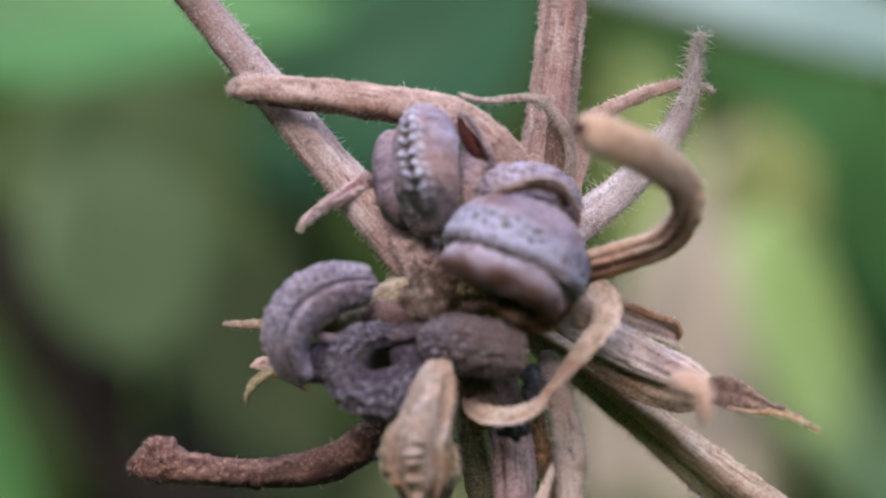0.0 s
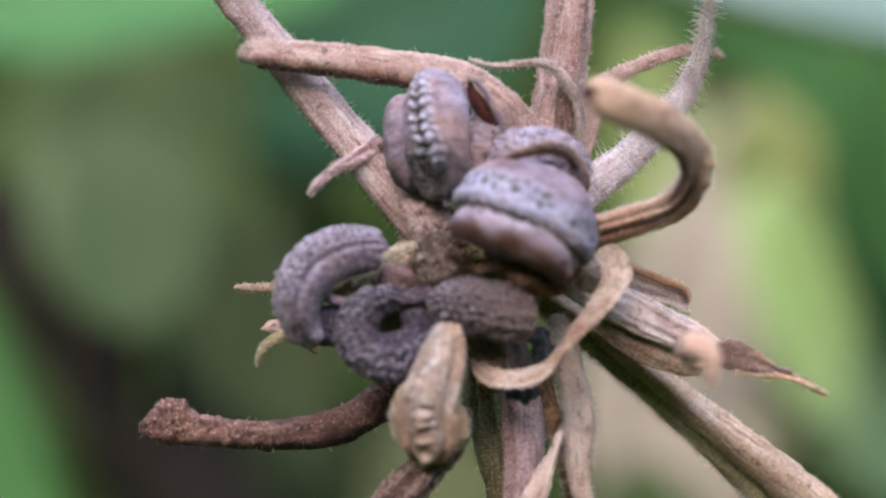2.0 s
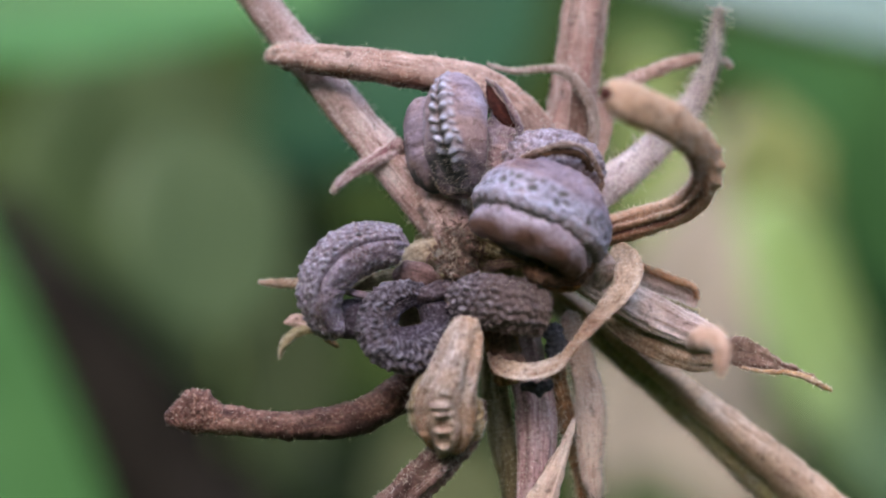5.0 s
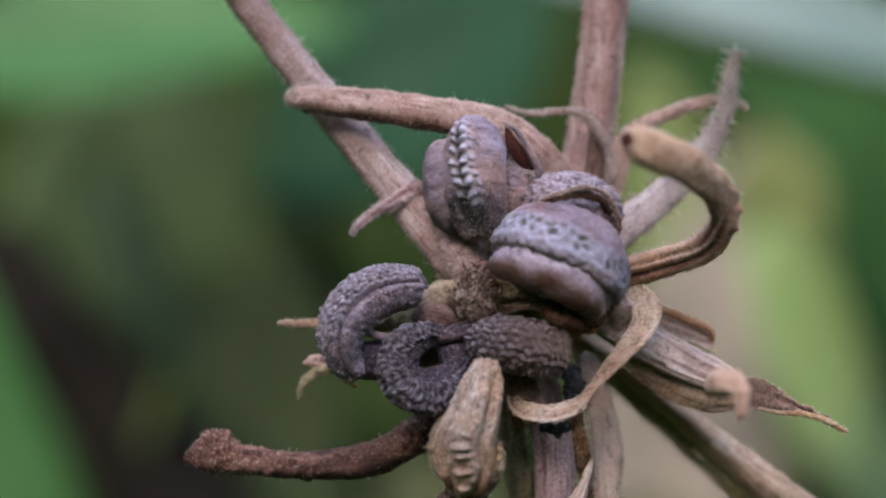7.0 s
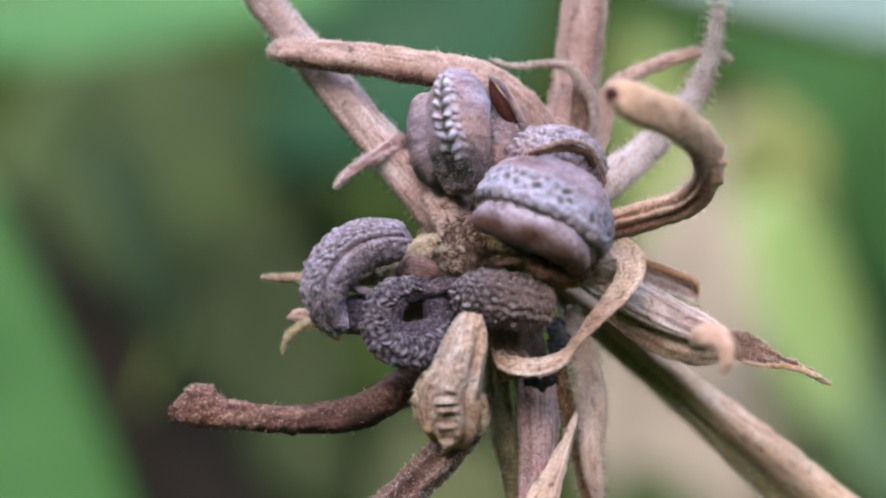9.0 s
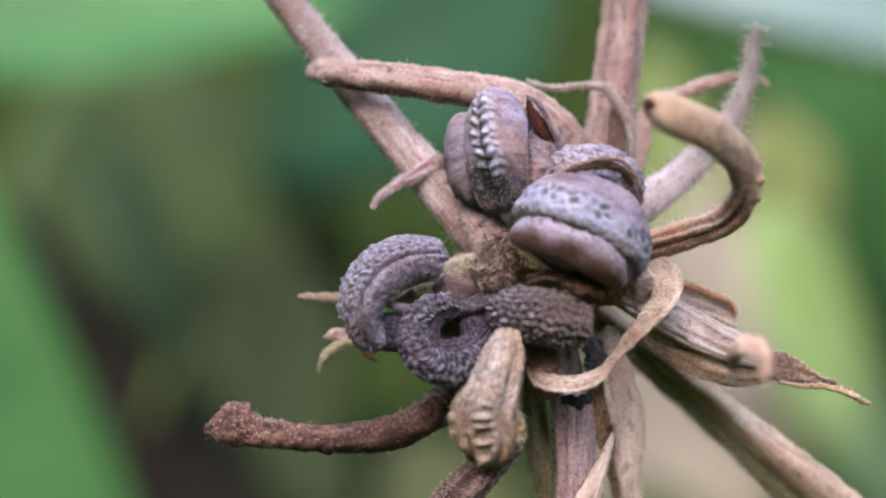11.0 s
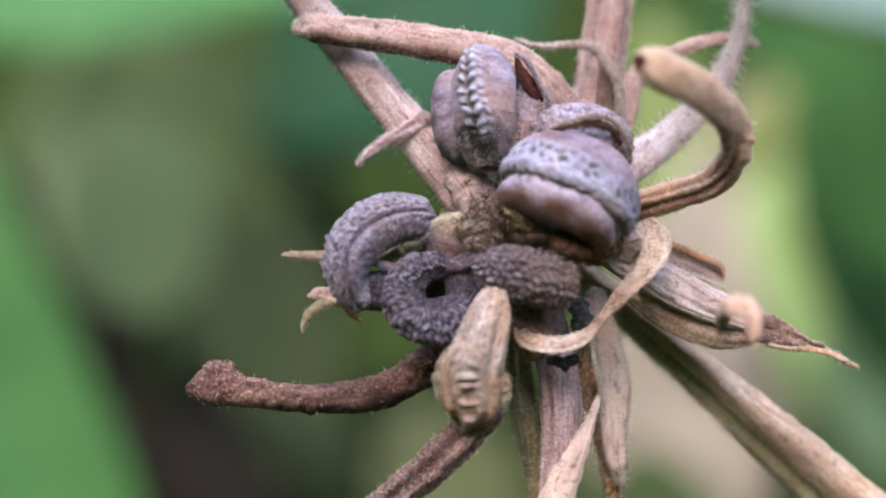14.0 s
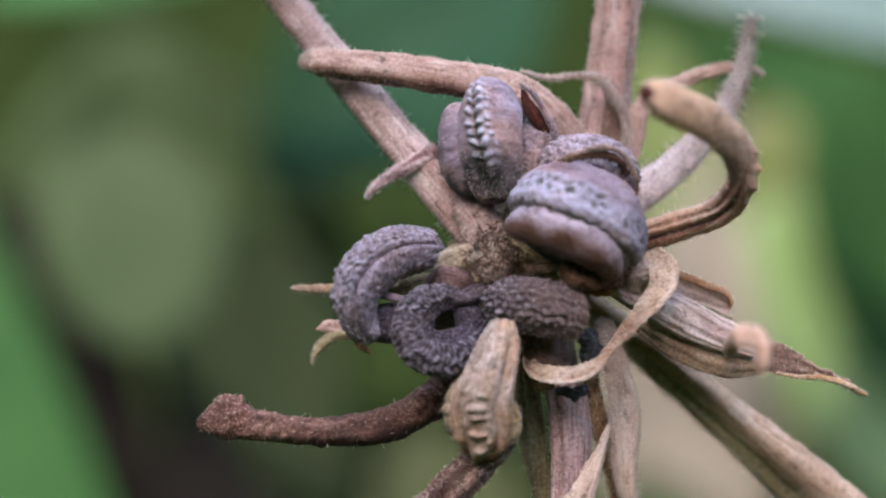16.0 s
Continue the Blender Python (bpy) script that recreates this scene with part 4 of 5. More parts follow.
sweep("husk_flap", [(5.75, -1.61, 1.00, 0.20, 0.20), (6.00, -1.99, 1.00, 0.40, 0.25), (6.22, -2.63, 0.80, 0.51, 0.25), (5.94, -3.40, 0.40, 0.30, 0.20)], PLANK, head, "pale torn bract base beside the lip", n=50, m=24, grit=0.04, rough=0.08, size=0.6, seed=92)
sweep("husk_flap", [(2.38, -2.45, 2.60, 0.30, 0.25), (3.49, -2.84, 2.80, 0.54, 0.35), (4.74, -2.86, 2.40, 0.50, 0.30), (5.66, -1.98, 1.60, 0.30, 0.20)], UMBER, head, "brown husk under the round seed", n=60, m=40, grit=0.06, rough=0.12, seed=46)


def curl_relief(u, a):
    back = np.clip((a - 1.95) / 0.15, 0, 1) * np.clip((4.7 - a) / 0.2, 0, 1)
    wrinkle = np.clip(1 - u * 4, 0, 1)
    flap = np.clip((1.72 - a) / 0.06, 0, 1) + np.clip((a - 5.2) / 0.3, 0, 1)
    return (0.16 * flap - 0.16 * gauss(a, 1.80, 0.08) + 0.19 * knobs(u * 24 + 0.3 * np.sin(4 * a), a * 4.6, 1.0) * back * np.clip((u - 0.15) * 6, 0.25, 1)
            + 0.05 * wrinkle * np.cos(15 * a + 3 * np.sin(14 * u)))


# knobs on the back painted lighter, as if they caught light
def curl_tip_paint(u, a):
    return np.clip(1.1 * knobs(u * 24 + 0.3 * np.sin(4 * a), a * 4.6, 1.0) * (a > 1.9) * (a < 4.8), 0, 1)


sweep("seed", [(-3.44, -1.57, 0.70, 0.84, 0.61), (-3.88, -1.56, 1.00, 0.93, 0.71), (-4.87, -1.71, 1.50, 1.08, 0.85), (-5.85, -2.17, 1.80, 1.12, 0.95), (-6.64, -3.02, 1.90, 1.07, 1.00), (-6.97, -3.97, 1.80, 0.90, 0.95), (-6.74, -5.00, 1.30, 0.70, 0.80), (-5.93, -5.65, 0.60, 0.56, 0.61)],
      HULL, head, "curled grey mauve seed with knobbly back", n=170, m=130, cap=(0.02, 0.06), relief=curl_relief, rough=0.04, seed=47, grit=0.03, fuzz=420, fuzz_len=0.08, tip_paint=curl_tip_paint)
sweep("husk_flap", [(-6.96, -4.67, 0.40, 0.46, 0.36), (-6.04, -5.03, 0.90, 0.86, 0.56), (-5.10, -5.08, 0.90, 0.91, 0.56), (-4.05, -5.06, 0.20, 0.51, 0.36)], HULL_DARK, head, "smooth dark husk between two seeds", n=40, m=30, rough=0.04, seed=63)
sweep("husk_flake", [(-3.92, -1.03, 1.30, 0.20, 0.10), (-3.47, -1.23, 1.30, 0.30, 0.10), (-3.12, -1.49, 1.20, 0.23, 0.08), (-2.92, -1.69, 1.10, 0.08, 0.05)], HULL, head, "torn flake at the seed's tip", n=40, m=16, rough=0.05, size=0.5, seed=85, grit=0.02)
sweep("thin_strand", [(-5.80, -3.79, 1.40, 0.15, 0.10), (-5.11, -3.93, 1.60, 0.18, 0.10), (-4.37, -4.09, 1.40, 0.15, 0.10), (-3.63, -4.06, 1.00, 0.10, 0.08)], HULL_PALE, head, "pale dry strand", n=30, m=10, seed=64, rough=0.02)


sweep("husk_flap", [(-4.98, -5.10, -0.50, 0.51, 0.31), (-3.43, -5.35, -0.40, 1.41, 0.31), (-1.77, -5.10, -0.40, 1.41, 0.31), (-0.10, -4.54, -0.50, 0.77, 0.26)], OLIVE_BROWN, head, "olive brown husk inside the ring shaped seed", n=30, m=24, rough=0.08, size=0.7, seed=73)


def ring_relief(u, a):
    outer = np.clip((0.05 - np.cos(a)) * 5, 0, 1) * np.clip((0.86 - u) * 9, 0, 1)
    return 0.19 * knobs(u * 40 + 0.5 * np.sin(5 * a), a * 1.9, 0.8) * outer + (1 - outer) * (0.07 * np.cos(21 * a + 0.8 * np.sin(9 * u)) - 0.06)


sweep("seed", [(-2.00, -4.13, 0.50, 0.30, 0.30), (-2.92, -3.96, 1.10, 0.60, 0.50), (-3.86, -4.38, 1.60, 0.85, 0.70), (-4.22, -5.35, 1.80, 0.97, 0.80), (-3.70, -6.22, 1.90, 1.05, 0.85), (-2.65, -6.40, 1.80, 1.15, 0.85), (-1.56, -5.89, 1.50, 1.00, 0.75), (-0.76, -4.97, 0.90, 0.66, 0.56), (0.00, -4.22, 0.30, 0.33, 0.33)],
      HULL_DARK, head, "ring shaped dark plum seed with rows of knobs", n=240, m=140, cap=(0.05, 0.05), relief=ring_relief, rough=0.05, seed=48, grit=0.03)
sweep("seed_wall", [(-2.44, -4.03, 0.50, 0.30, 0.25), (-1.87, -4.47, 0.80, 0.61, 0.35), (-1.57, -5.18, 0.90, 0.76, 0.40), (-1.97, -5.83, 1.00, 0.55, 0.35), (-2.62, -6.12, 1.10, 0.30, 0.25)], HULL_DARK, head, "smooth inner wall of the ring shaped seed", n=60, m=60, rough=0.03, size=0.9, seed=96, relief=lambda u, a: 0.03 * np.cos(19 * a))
sweep("seed_neck", [(0.41, -3.27, 0.50, 0.20, 0.20), (-0.35, -3.38, 0.90, 0.33, 0.25), (-1.23, -3.63, 1.10, 0.43, 0.30), (-2.12, -3.91, 1.10, 0.38, 0.30), (-2.83, -4.17, 0.90, 0.18, 0.18)], BARREL, head, "smooth plum brown neck of the ring shaped seed", n=50, m=24, rough=0.04, size=0.8, seed=93)
sweep("membrane", [(-5.64, -3.73, 0.40, 0.08, 0.08), (-4.82, -3.46, 0.10, 0.33, 0.10), (-3.94, -3.25, -0.20, 0.46, 0.10), (-3.18, -2.95, -0.50, 0.36, 0.10)], OLIVE, head, "olive brown membrane inside the curl", n=40, m=16, rough=0.05, size=0.6, seed=94)


def barrel_relief(u, a):
    smooth = np.clip((u - 0.30) * 4, 0, 1)
    lines = np.clip(np.cos(13 * a + 0.5 * np.sin(9 * u)), -0.5, 1)
    return 0.21 * knobs(u * 17 + 0.4 * np.sin(3 * a), a * 3.4, 0.9) * (1 - 0.25 * smooth) + 0.07 * smooth * lines * (0.65 + 0.35 * np.sin(60 * u + 7 * a))


sweep("seed", [(-0.61, -4.10, 1.50, 0.47, 0.52), (-0.15, -4.08, 2.00, 0.97, 0.94), (0.96, -4.16, 2.40, 1.17, 1.09), (2.08, -4.35, 2.40, 1.20, 1.09), (2.87, -4.53, 2.20, 1.12, 1.04), (3.28, -4.64, 2.00, 0.99, 0.94)],
      BARREL, head, "dark knobbly barrel shaped seed", n=140, m=120, cap=(0.08, 0.015), relief=barrel_relief, rough=0.07, seed=49, grit=0.03, fuzz=260, fuzz_len=0.07, tint=lambda u, a: 0.85 * np.clip((u - 0.3) * 3, 0, 1))


def pod_relief(u, a):
    spine = gauss(a, 1.62, 0.17) * np.clip((u - 0.44) * 10, 0, 1) * np.clip((0.86 - u) * 12, 0, 1)
    folds = np.clip(np.sin(2 * np.pi * 13 * u + 2.2 * np.cos(4 * a) + 1.6 * np.sin(23 * u) + 0.9 * np.sin(57 * u + 3 * a)), -0.8, 1)
    crease = np.clip((u - 0.12) * 6, 0, 1)
    return (0.26 * gauss(a, 1.66, 0.30) * crease + spine * (0.05 + 0.17 * folds) - crease * (0.17 * gauss(a, 2.25, 0.20) + 0.20 * gauss(a, 1.05, 0.17))
            + 0.12 * gauss(a, 0.62, 0.15) + 0.11 * gauss(a, 2.65, 0.14) + 0.025 * np.cos(13 * a + 3 * u)
            + 0.07 * np.clip(np.sin(44 * u + 5 * a), 0, 1) * gauss(a, 2.9, 0.4) * (u > 0.5))


def pod_tint(u, a):
    low = np.clip((u - 0.40) * 3, 0, 1)
    return low * (0.25 + 0.8 * gauss(a, 2.85, 0.45) + 0.9 * gauss(a, 0.40, 0.40) + 0.5 * gauss(a, 1.12, 0.16)) + 0.8 * gauss(u, 0.95, 0.10)


sweep("seed_pod", [(-0.22, -4.80, 2.80, 0.31, 0.21), (-0.22, -5.31, 3.00, 0.70, 0.36), (-0.36, -6.14, 3.00, 0.98, 0.46), (-0.63, -7.07, 3.00, 1.11, 0.52), (-0.88, -7.96, 3.00, 1.24, 0.57), (-1.08, -8.75, 2.80, 1.37, 0.62), (-1.01, -9.61, 2.50, 1.35, 0.65), (-0.97, -10.26, 2.20, 1.12, 0.62), (-1.08, -10.72, 1.60, 0.71, 0.47), (-1.17, -11.04, 1.00, 0.26, 0.24)],
      POD, head, "straw tan pod with a crinkled ridge", n=220, m=160, cap=(0.05, 0.05), relief=pod_relief, tint=pod_tint, rough=0.035, size=0.45, fuzz=420, fuzz_len=0.14, seed=50, grit=0.015, power=0.8)
sweep("pod_flange", [(-1.68, -7.18, 2.30, 0.18, 0.16), (-2.19, -8.11, 2.20, 0.29, 0.21), (-2.44, -8.90, 2.10, 0.34, 0.23), (-2.33, -9.78, 1.90, 0.29, 0.24), (-1.90, -10.59, 1.60, 0.18, 0.16)], GOLD, head, "frayed straw pod edge", n=50, m=20, rough=0.12, size=0.5, seed=72, fuzz=420, fuzz_len=0.2, grit=0.05)
sweep("pod_flange", [(0.10, -8.18, 2.30, 0.12, 0.12), (0.30, -9.04, 2.40, 0.27, 0.22), (0.35, -9.83, 2.20, 0.35, 0.27), (0.15, -10.49, 1.70, 0.23, 0.20)], GOLD, head, "rough golden pod edge", n=50, m=20, rough=0.10, size=0.6, seed=65, fuzz=240, fuzz_len=0.16, grit=0.05)


# ---- ground and plants behind ----
def leaf(rows, mat, label, fold=0.25, n=20, m=10, wave=0.03):
    """A broad blade on a stalk that runs down to the ground; rows of x, y, z, half width in millimetres."""
    plant = tagged(new("leaf"), label, "leaf", group="leaves behind the seed head")
    c = spline(rows, n)
    p, w = c[:, :3], np.abs(c[:, 3])
    t, side, nrm = frames(p, (0, -0.6, 0.8))
    s = np.linspace(-1, 1, m)
    lo = p[:, None] + side[:, None] * (w[:, None] * s)[..., None] + nrm[:, None] * ((fold * np.abs(s) + wave * np.sin(7 * s + 3)) * w[:, None])[..., None]
    hi = lo + nrm[:, None] * 0.4
    v = np.concatenate([lo.reshape(-1, 3), hi.reshape(-1, 3)])
    k, f = n * m, []
    for i in range(n - 1):
        for j in range(m - 1):
            q = (i * m + j, i * m + j + 1, (i + 1) * m + j + 1, (i + 1) * m + j)
            f += [q[::-1], tuple(k + e for e in q)]
    edge = ([i for i in range(m)] + [i * m + m - 1 for i in range(1, n)] + [(n - 1) * m + j for j in range(m - 2, -1, -1)]
            + [i * m for i in range(n - 2, 0, -1)])
    f += [(a, b, k + b, k + a) for a, b in zip(edge, edge[1:] + edge[:1])]
    mesh_from("blade", v, f, mat, plant)
    b = p[0]
    sweep("stalk", [(*b, 1.5, 1.5), (b[0] + 4, b[1] + 12, b[2] * 0.6, 1.8, 1.8), (b[0] + 6, b[1] + 16, -4, 2.2, 2.2)], STALK, plant, n=12, m=8, rough=0)
    return plant


def disc(c, r, n=48):
    """A rounded leaf blade of some thickness, lying about level."""
    vs, fs = [], []
    for dz in (0, 0.5):
        vs.append((c[0], c[1], c[2] + dz))
        vs += [(c[0] + r * q * math.cos(g) * (1 + 0.06 * math.sin(5 * g)), c[1] + r * q * math.sin(g), c[2] + dz - 6 * q * q)
               for q in (0.5, 1) for g in (2 * math.pi * k / n for k in range(n))]
    s = 1 + 2 * n
    for base in (0, s):
        for k in range(n):
            h = (k + 1) % n
            fs += [(base, base + 1 + k, base + 1 + h), (base + 1 + k, base + 1 + n + k, base + 1 + n + h, base + 1 + h)]
    fs += [(1 + n + k, 1 + n + (k + 1) % n, s + 1 + n + (k + 1) % n, s + 1 + n + k) for k in range(n)]
    return vs, fs


GREEN = plain("bright_leaf", (0.0260, 0.0810, 0.0275), (0.0490, 0.1250, 0.0440), 30, 0.5, 0.15, 0.3)
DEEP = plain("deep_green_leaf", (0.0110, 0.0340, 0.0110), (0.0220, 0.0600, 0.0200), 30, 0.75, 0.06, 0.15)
TEAL = plain("blue_green_leaf", (0.006, 0.026, 0.0125), (0.0105, 0.039, 0.020), 30, 0.5, 0.06, 0.2)
# glossy leaf whose pale sky sheen is put into the base colour
SHEEN = plain("painted_sheen_leaf", (0.076, 0.114, 0.104), (0.118, 0.156, 0.147), 30, 0.42, 0.4, 0.2)
LIME = plain("light_leaf", (0.150, 0.232, 0.095), (0.212, 0.295, 0.145), 30, 0.5, 0.15, 0.3)
MID_GREEN = plain("mid_green_leaf", (0.022, 0.075, 0.025), (0.040, 0.114, 0.040), 30, 0.5, 0.12, 0.3)
YELLOWISH = plain("yellowish_leaf", (0.112, 0.146, 0.058), (0.152, 0.188, 0.080), 30, 0.55, 0.12, 0.3)
KHAKI = plain("khaki_leaf", (0.0840, 0.1029, 0.0374), (0.1200, 0.1386, 0.0583), 30, 0.6, 0.1, 0.2)
BEIGE = plain("withered_leaf", (0.155, 0.136, 0.117), (0.224, 0.196, 0.174), 30, 0.7, 0.1, 0.2)
GREYGREEN = plain("grey_green_leaf", (0.043, 0.067, 0.034), (0.065, 0.094, 0.050), 30, 0.5, 0.15, 0.2)
DARK = plain("shade_dark_bark", (0.0056, 0.0049, 0.0045), (0.0112, 0.0098, 0.0090), 60, 0.8, 0.0)
# deep shade is put into this leaf's dark base colour
SHADY = plain("shade_dark_leaf", (0.0215, 0.0350, 0.0150), (0.0375, 0.0585, 0.0255), 30, 0.6, 0.08, 0.15)
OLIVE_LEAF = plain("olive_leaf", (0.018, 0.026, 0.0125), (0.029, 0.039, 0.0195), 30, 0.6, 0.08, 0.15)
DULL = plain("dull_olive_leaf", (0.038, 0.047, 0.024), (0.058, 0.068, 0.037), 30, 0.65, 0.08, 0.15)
STALK = plain("leaf_stalk", (0.07, 0.11, 0.035), (0.12, 0.16, 0.06), 60, 0.6, 0.3)
SOIL = plain("mossy_soil", (0.007, 0.012, 0.004), (0.016, 0.024, 0.008), 14, 0.9, 0.0)

g = bpy.data.meshes.new("ground")
gb = bmesh.new()
bmesh.ops.create_grid(gb, x_segments=90, y_segments=90, size=1.0)
for vert in gb.verts:
    r = max(abs(vert.co.x), abs(vert.co.y))
    vert.co.xy *= 1 if r < 0.5 else 1 + 80 * (r - 0.5) ** 2 * 4
    vert.co.z = 0.012 * noise.noise(vert.co * 9) + 0.004 * noise.noise(vert.co * 40)
gb.to_mesh(g)
gb.free()
g.materials.append(SOIL)
tagged(new("ground", g), "dark mossy soil under the plants", "ground", kind="structure")

leaf([(86.4, 214.7, 171.1, 2.6), (62.6, 217.1, 177.9, 7.8), (32.0, 220.2, 186.2, 8.7), (5.7, 222.2, 192.0, 5.2), (-11.7, 222.8, 193.7, 0.9)], SHEEN, "broad blue-green leaf, sky sheen put into its colour")
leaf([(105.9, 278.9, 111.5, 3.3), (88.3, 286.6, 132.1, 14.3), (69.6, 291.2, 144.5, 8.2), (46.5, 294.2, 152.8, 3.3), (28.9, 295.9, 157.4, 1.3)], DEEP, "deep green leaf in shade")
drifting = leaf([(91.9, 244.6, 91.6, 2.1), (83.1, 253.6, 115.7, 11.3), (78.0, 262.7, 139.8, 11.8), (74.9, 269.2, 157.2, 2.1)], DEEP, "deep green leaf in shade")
leaf([(70.2, 317.2, 97.4, 2.4), (71.8, 321.1, 107.7, 11.6), (72.6, 325.8, 120.2, 13.1), (71.8, 330.3, 132.1, 4.3)], KHAKI, "dull khaki leaf hanging in shade")
leaf([(55.5, 347.8, 65.2, 3.3), (52.2, 355.7, 86.3, 10.6), (48.8, 364.1, 108.7, 11.2), (46.2, 370.2, 124.9, 7.7), (44.2, 373.5, 133.6, 1.6)], YELLOWISH, "yellowish green leaf in soft light")
leaf([(104.3, 271.9, 53.3, 4.6), (88.0, 280.7, 76.8, 17.1), (74.3, 289.1, 99.2, 16.0), (61.2, 296.2, 118.3, 5.1)], LIME, "light green leaf catching the sun")
leaf([(52.4, 326.1, 11.3, 10.6), (55.1, 338.8, 46.1, 25.1), (60.3, 349.6, 76.0, 19.9), (66.3, 358.2, 99.6, 9.9), (68.3, 364.1, 115.8, 3.3)], BEIGE, "withered beige leaf among green plants")
lifting = leaf([(-123.0, 345.1, 139.7, 5.0), (-91.7, 346.9, 144.4, 18.7), (-60.5, 347.7, 146.8, 16.2), (-23.0, 348.6, 149.1, 3.7)], MID_GREEN, "green leaf in open shade")
leaf([(-46.7, 383.8, 93.8, 5.6), (-22.9, 390.9, 113.5, 27.9), (2.2, 396.7, 129.3, 26.5), (23.2, 403.4, 147.7, 5.6)], TEAL, "soft blue-green leaf in open shade")
twisting = leaf([(-63.2, 283.4, 92.9, 2.8), (-63.6, 285.4, 98.2, 11.9), (-64.0, 288.1, 105.6, 17.2), (-64.4, 291.2, 114.1, 19.0), (-64.7, 294.3, 122.7, 16.7), (-64.7, 296.8, 129.6, 10.2), (-64.5, 298.0, 133.1, 1.7)], GREYGREEN, "pale grey-green leaf, turned edge-on as its sun fleck fades", fold=0.04)
swaying = leaf([(-65.3, 207.3, 65.3, 10.5), (-75.1, 216.4, 89.6, 12.7), (-86.0, 226.1, 115.4, 12.3), (-99.5, 236.0, 141.8, 11.0), (-109.0, 242.6, 159.4, 2.9)], GREEN, "bright green leaf blade beside a twig")
leaf([(-53.4, 375.7, -4.2, 8.8), (-66.8, 391.2, 37.1, 42.7), (-75.5, 405.1, 74.2, 44.2), (-81.4, 414.2, 98.3, 33.9), (-85.1, 423.3, 122.4, 7.4)], SHADY, "dark olive leaf, deep shade put into its colour")
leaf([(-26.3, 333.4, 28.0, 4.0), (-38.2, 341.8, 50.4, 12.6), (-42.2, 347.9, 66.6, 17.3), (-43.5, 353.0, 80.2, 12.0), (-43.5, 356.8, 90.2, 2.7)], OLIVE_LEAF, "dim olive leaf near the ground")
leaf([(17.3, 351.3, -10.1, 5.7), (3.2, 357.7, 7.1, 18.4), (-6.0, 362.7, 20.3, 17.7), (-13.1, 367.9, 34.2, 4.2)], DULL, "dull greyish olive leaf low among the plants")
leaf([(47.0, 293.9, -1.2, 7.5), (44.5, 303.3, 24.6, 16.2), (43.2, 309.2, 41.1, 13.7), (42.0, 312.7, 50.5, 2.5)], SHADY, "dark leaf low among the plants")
# added ring of foliage blocks the low sky, so light falls from above
sky_block = bpy.data.meshes.new("foliage_bank")
hb = bmesh.new()
ring = []
for k in range(96):
    g = 2 * math.pi * k / 96
    col = []
    for h in range(14):
        r = 1.25 + 0.35 * noise.noise((3 * math.cos(g), 3 * math.sin(g), h * 0.5)) + 0.03 * h
        col.append(hb.verts.new((r * math.cos(g), r * math.sin(g), -0.03 + 0.13 * h * (1.05 - 0.05 * math.sin(g)) + 0.1 * h / 13 * noise.noise((5 * math.cos(g), 5 * math.sin(g), 7)))))
    ring.append(col)
for k in range(96):
    for h in range(13):
        hb.faces.new((ring[k][h], ring[(k + 1) % 96][h], ring[(k + 1) % 96][h + 1], ring[k][h + 1]))
SPOTS = [[tuple(v.co) for v in col] for col in ring]
hb.to_mesh(sky_block)
hb.free()
sky_block.materials.append(DEEP)
tufts = bpy.data.meshes.new("foliage_leaves")
rng = np.random.RandomState(11)
tv, tf = [], []
for k in range(9000):
    g, h = rng.uniform(0, 2 * math.pi), 13 * rng.uniform(0, 1) ** 0.8
    h0 = int(min(h, 12))
    p = np.array(SPOTS[int(g / (2 * math.pi) * 96) % 96][h0]) + rng.normal(0, 0.03, 3)
    p[2] = max(p[2], 0.01)
    d, s = rng.normal(size=3), rng.normal(size=3)
    d[2] = abs(d[2]) * 0.6 - 0.3
    d /= np.linalg.norm(d)
    s -= d * (s @ d)
    s /= np.linalg.norm(s)
    ln, q = rng.uniform(0.04, 0.09), len(tv)
    nn = np.cross(d, s) * ln * 0.10
    tv += [p, p + d * ln * 0.45 + s * ln * 0.24 + nn, p + d * ln, p + d * ln * 0.45 - s * ln * 0.24 + nn, p + d * ln * 0.5]
    tf += [(q, q + 1, q + 4), (q + 1, q + 2, q + 4), (q + 2, q + 3, q + 4), (q + 3, q, q + 4)]
tufts.from_pydata([tuple(x) for x in tv], [], tf)
tufts.materials.append(DEEP)
tagged(new("sky_block_leaves", tufts), "many small dark green leaves on the added bank of foliage", "leaves", kind="stuff")
tagged(new("sky_block_foliage", sky_block), "bank of dark green foliage added to block the low sky", "undergrowth", kind="structure")

# twig painted near black, for the shadow gap beside the green blade
twig = tagged(new("dark_twig"), "dark twig, near black as a shadow gap, in the undergrowth", "twig")
sweep("twig_wood", [(-102.4, 320.9, 111.1, 7.3, 7.3), (-78.7, 310.1, 81.4, 10.7, 10.7), (-58.7, 300.1, 54.1, 15.2, 15.2), (-30.8, 284.8, 11.9, 17.0, 17.0)], DARK, twig, n=40, m=14, rough=0.6, size=8)
sweep("side_shoot", [(-76.9, 307.6, 74.6, 3.6, 3.6), (-67.4, 328.7, 56.7, 2.8, 2.8), (-53.5, 338.8, 46.1, 1.9, 1.9)], DARK, twig, n=20, m=10, rough=0.3, size=8)

PIVOT = Vector((-64.4, 291.2, 114.1)) * 0.001
DRIFT = [(0.0, 0), (13.5, 0), (14.4, -13), (15.2, -11), (16.0, -5)]
LIFT = [(0.0, 0), (14.5, 0), (15.0, 15), (15.5, 17), (16.0, 15)]
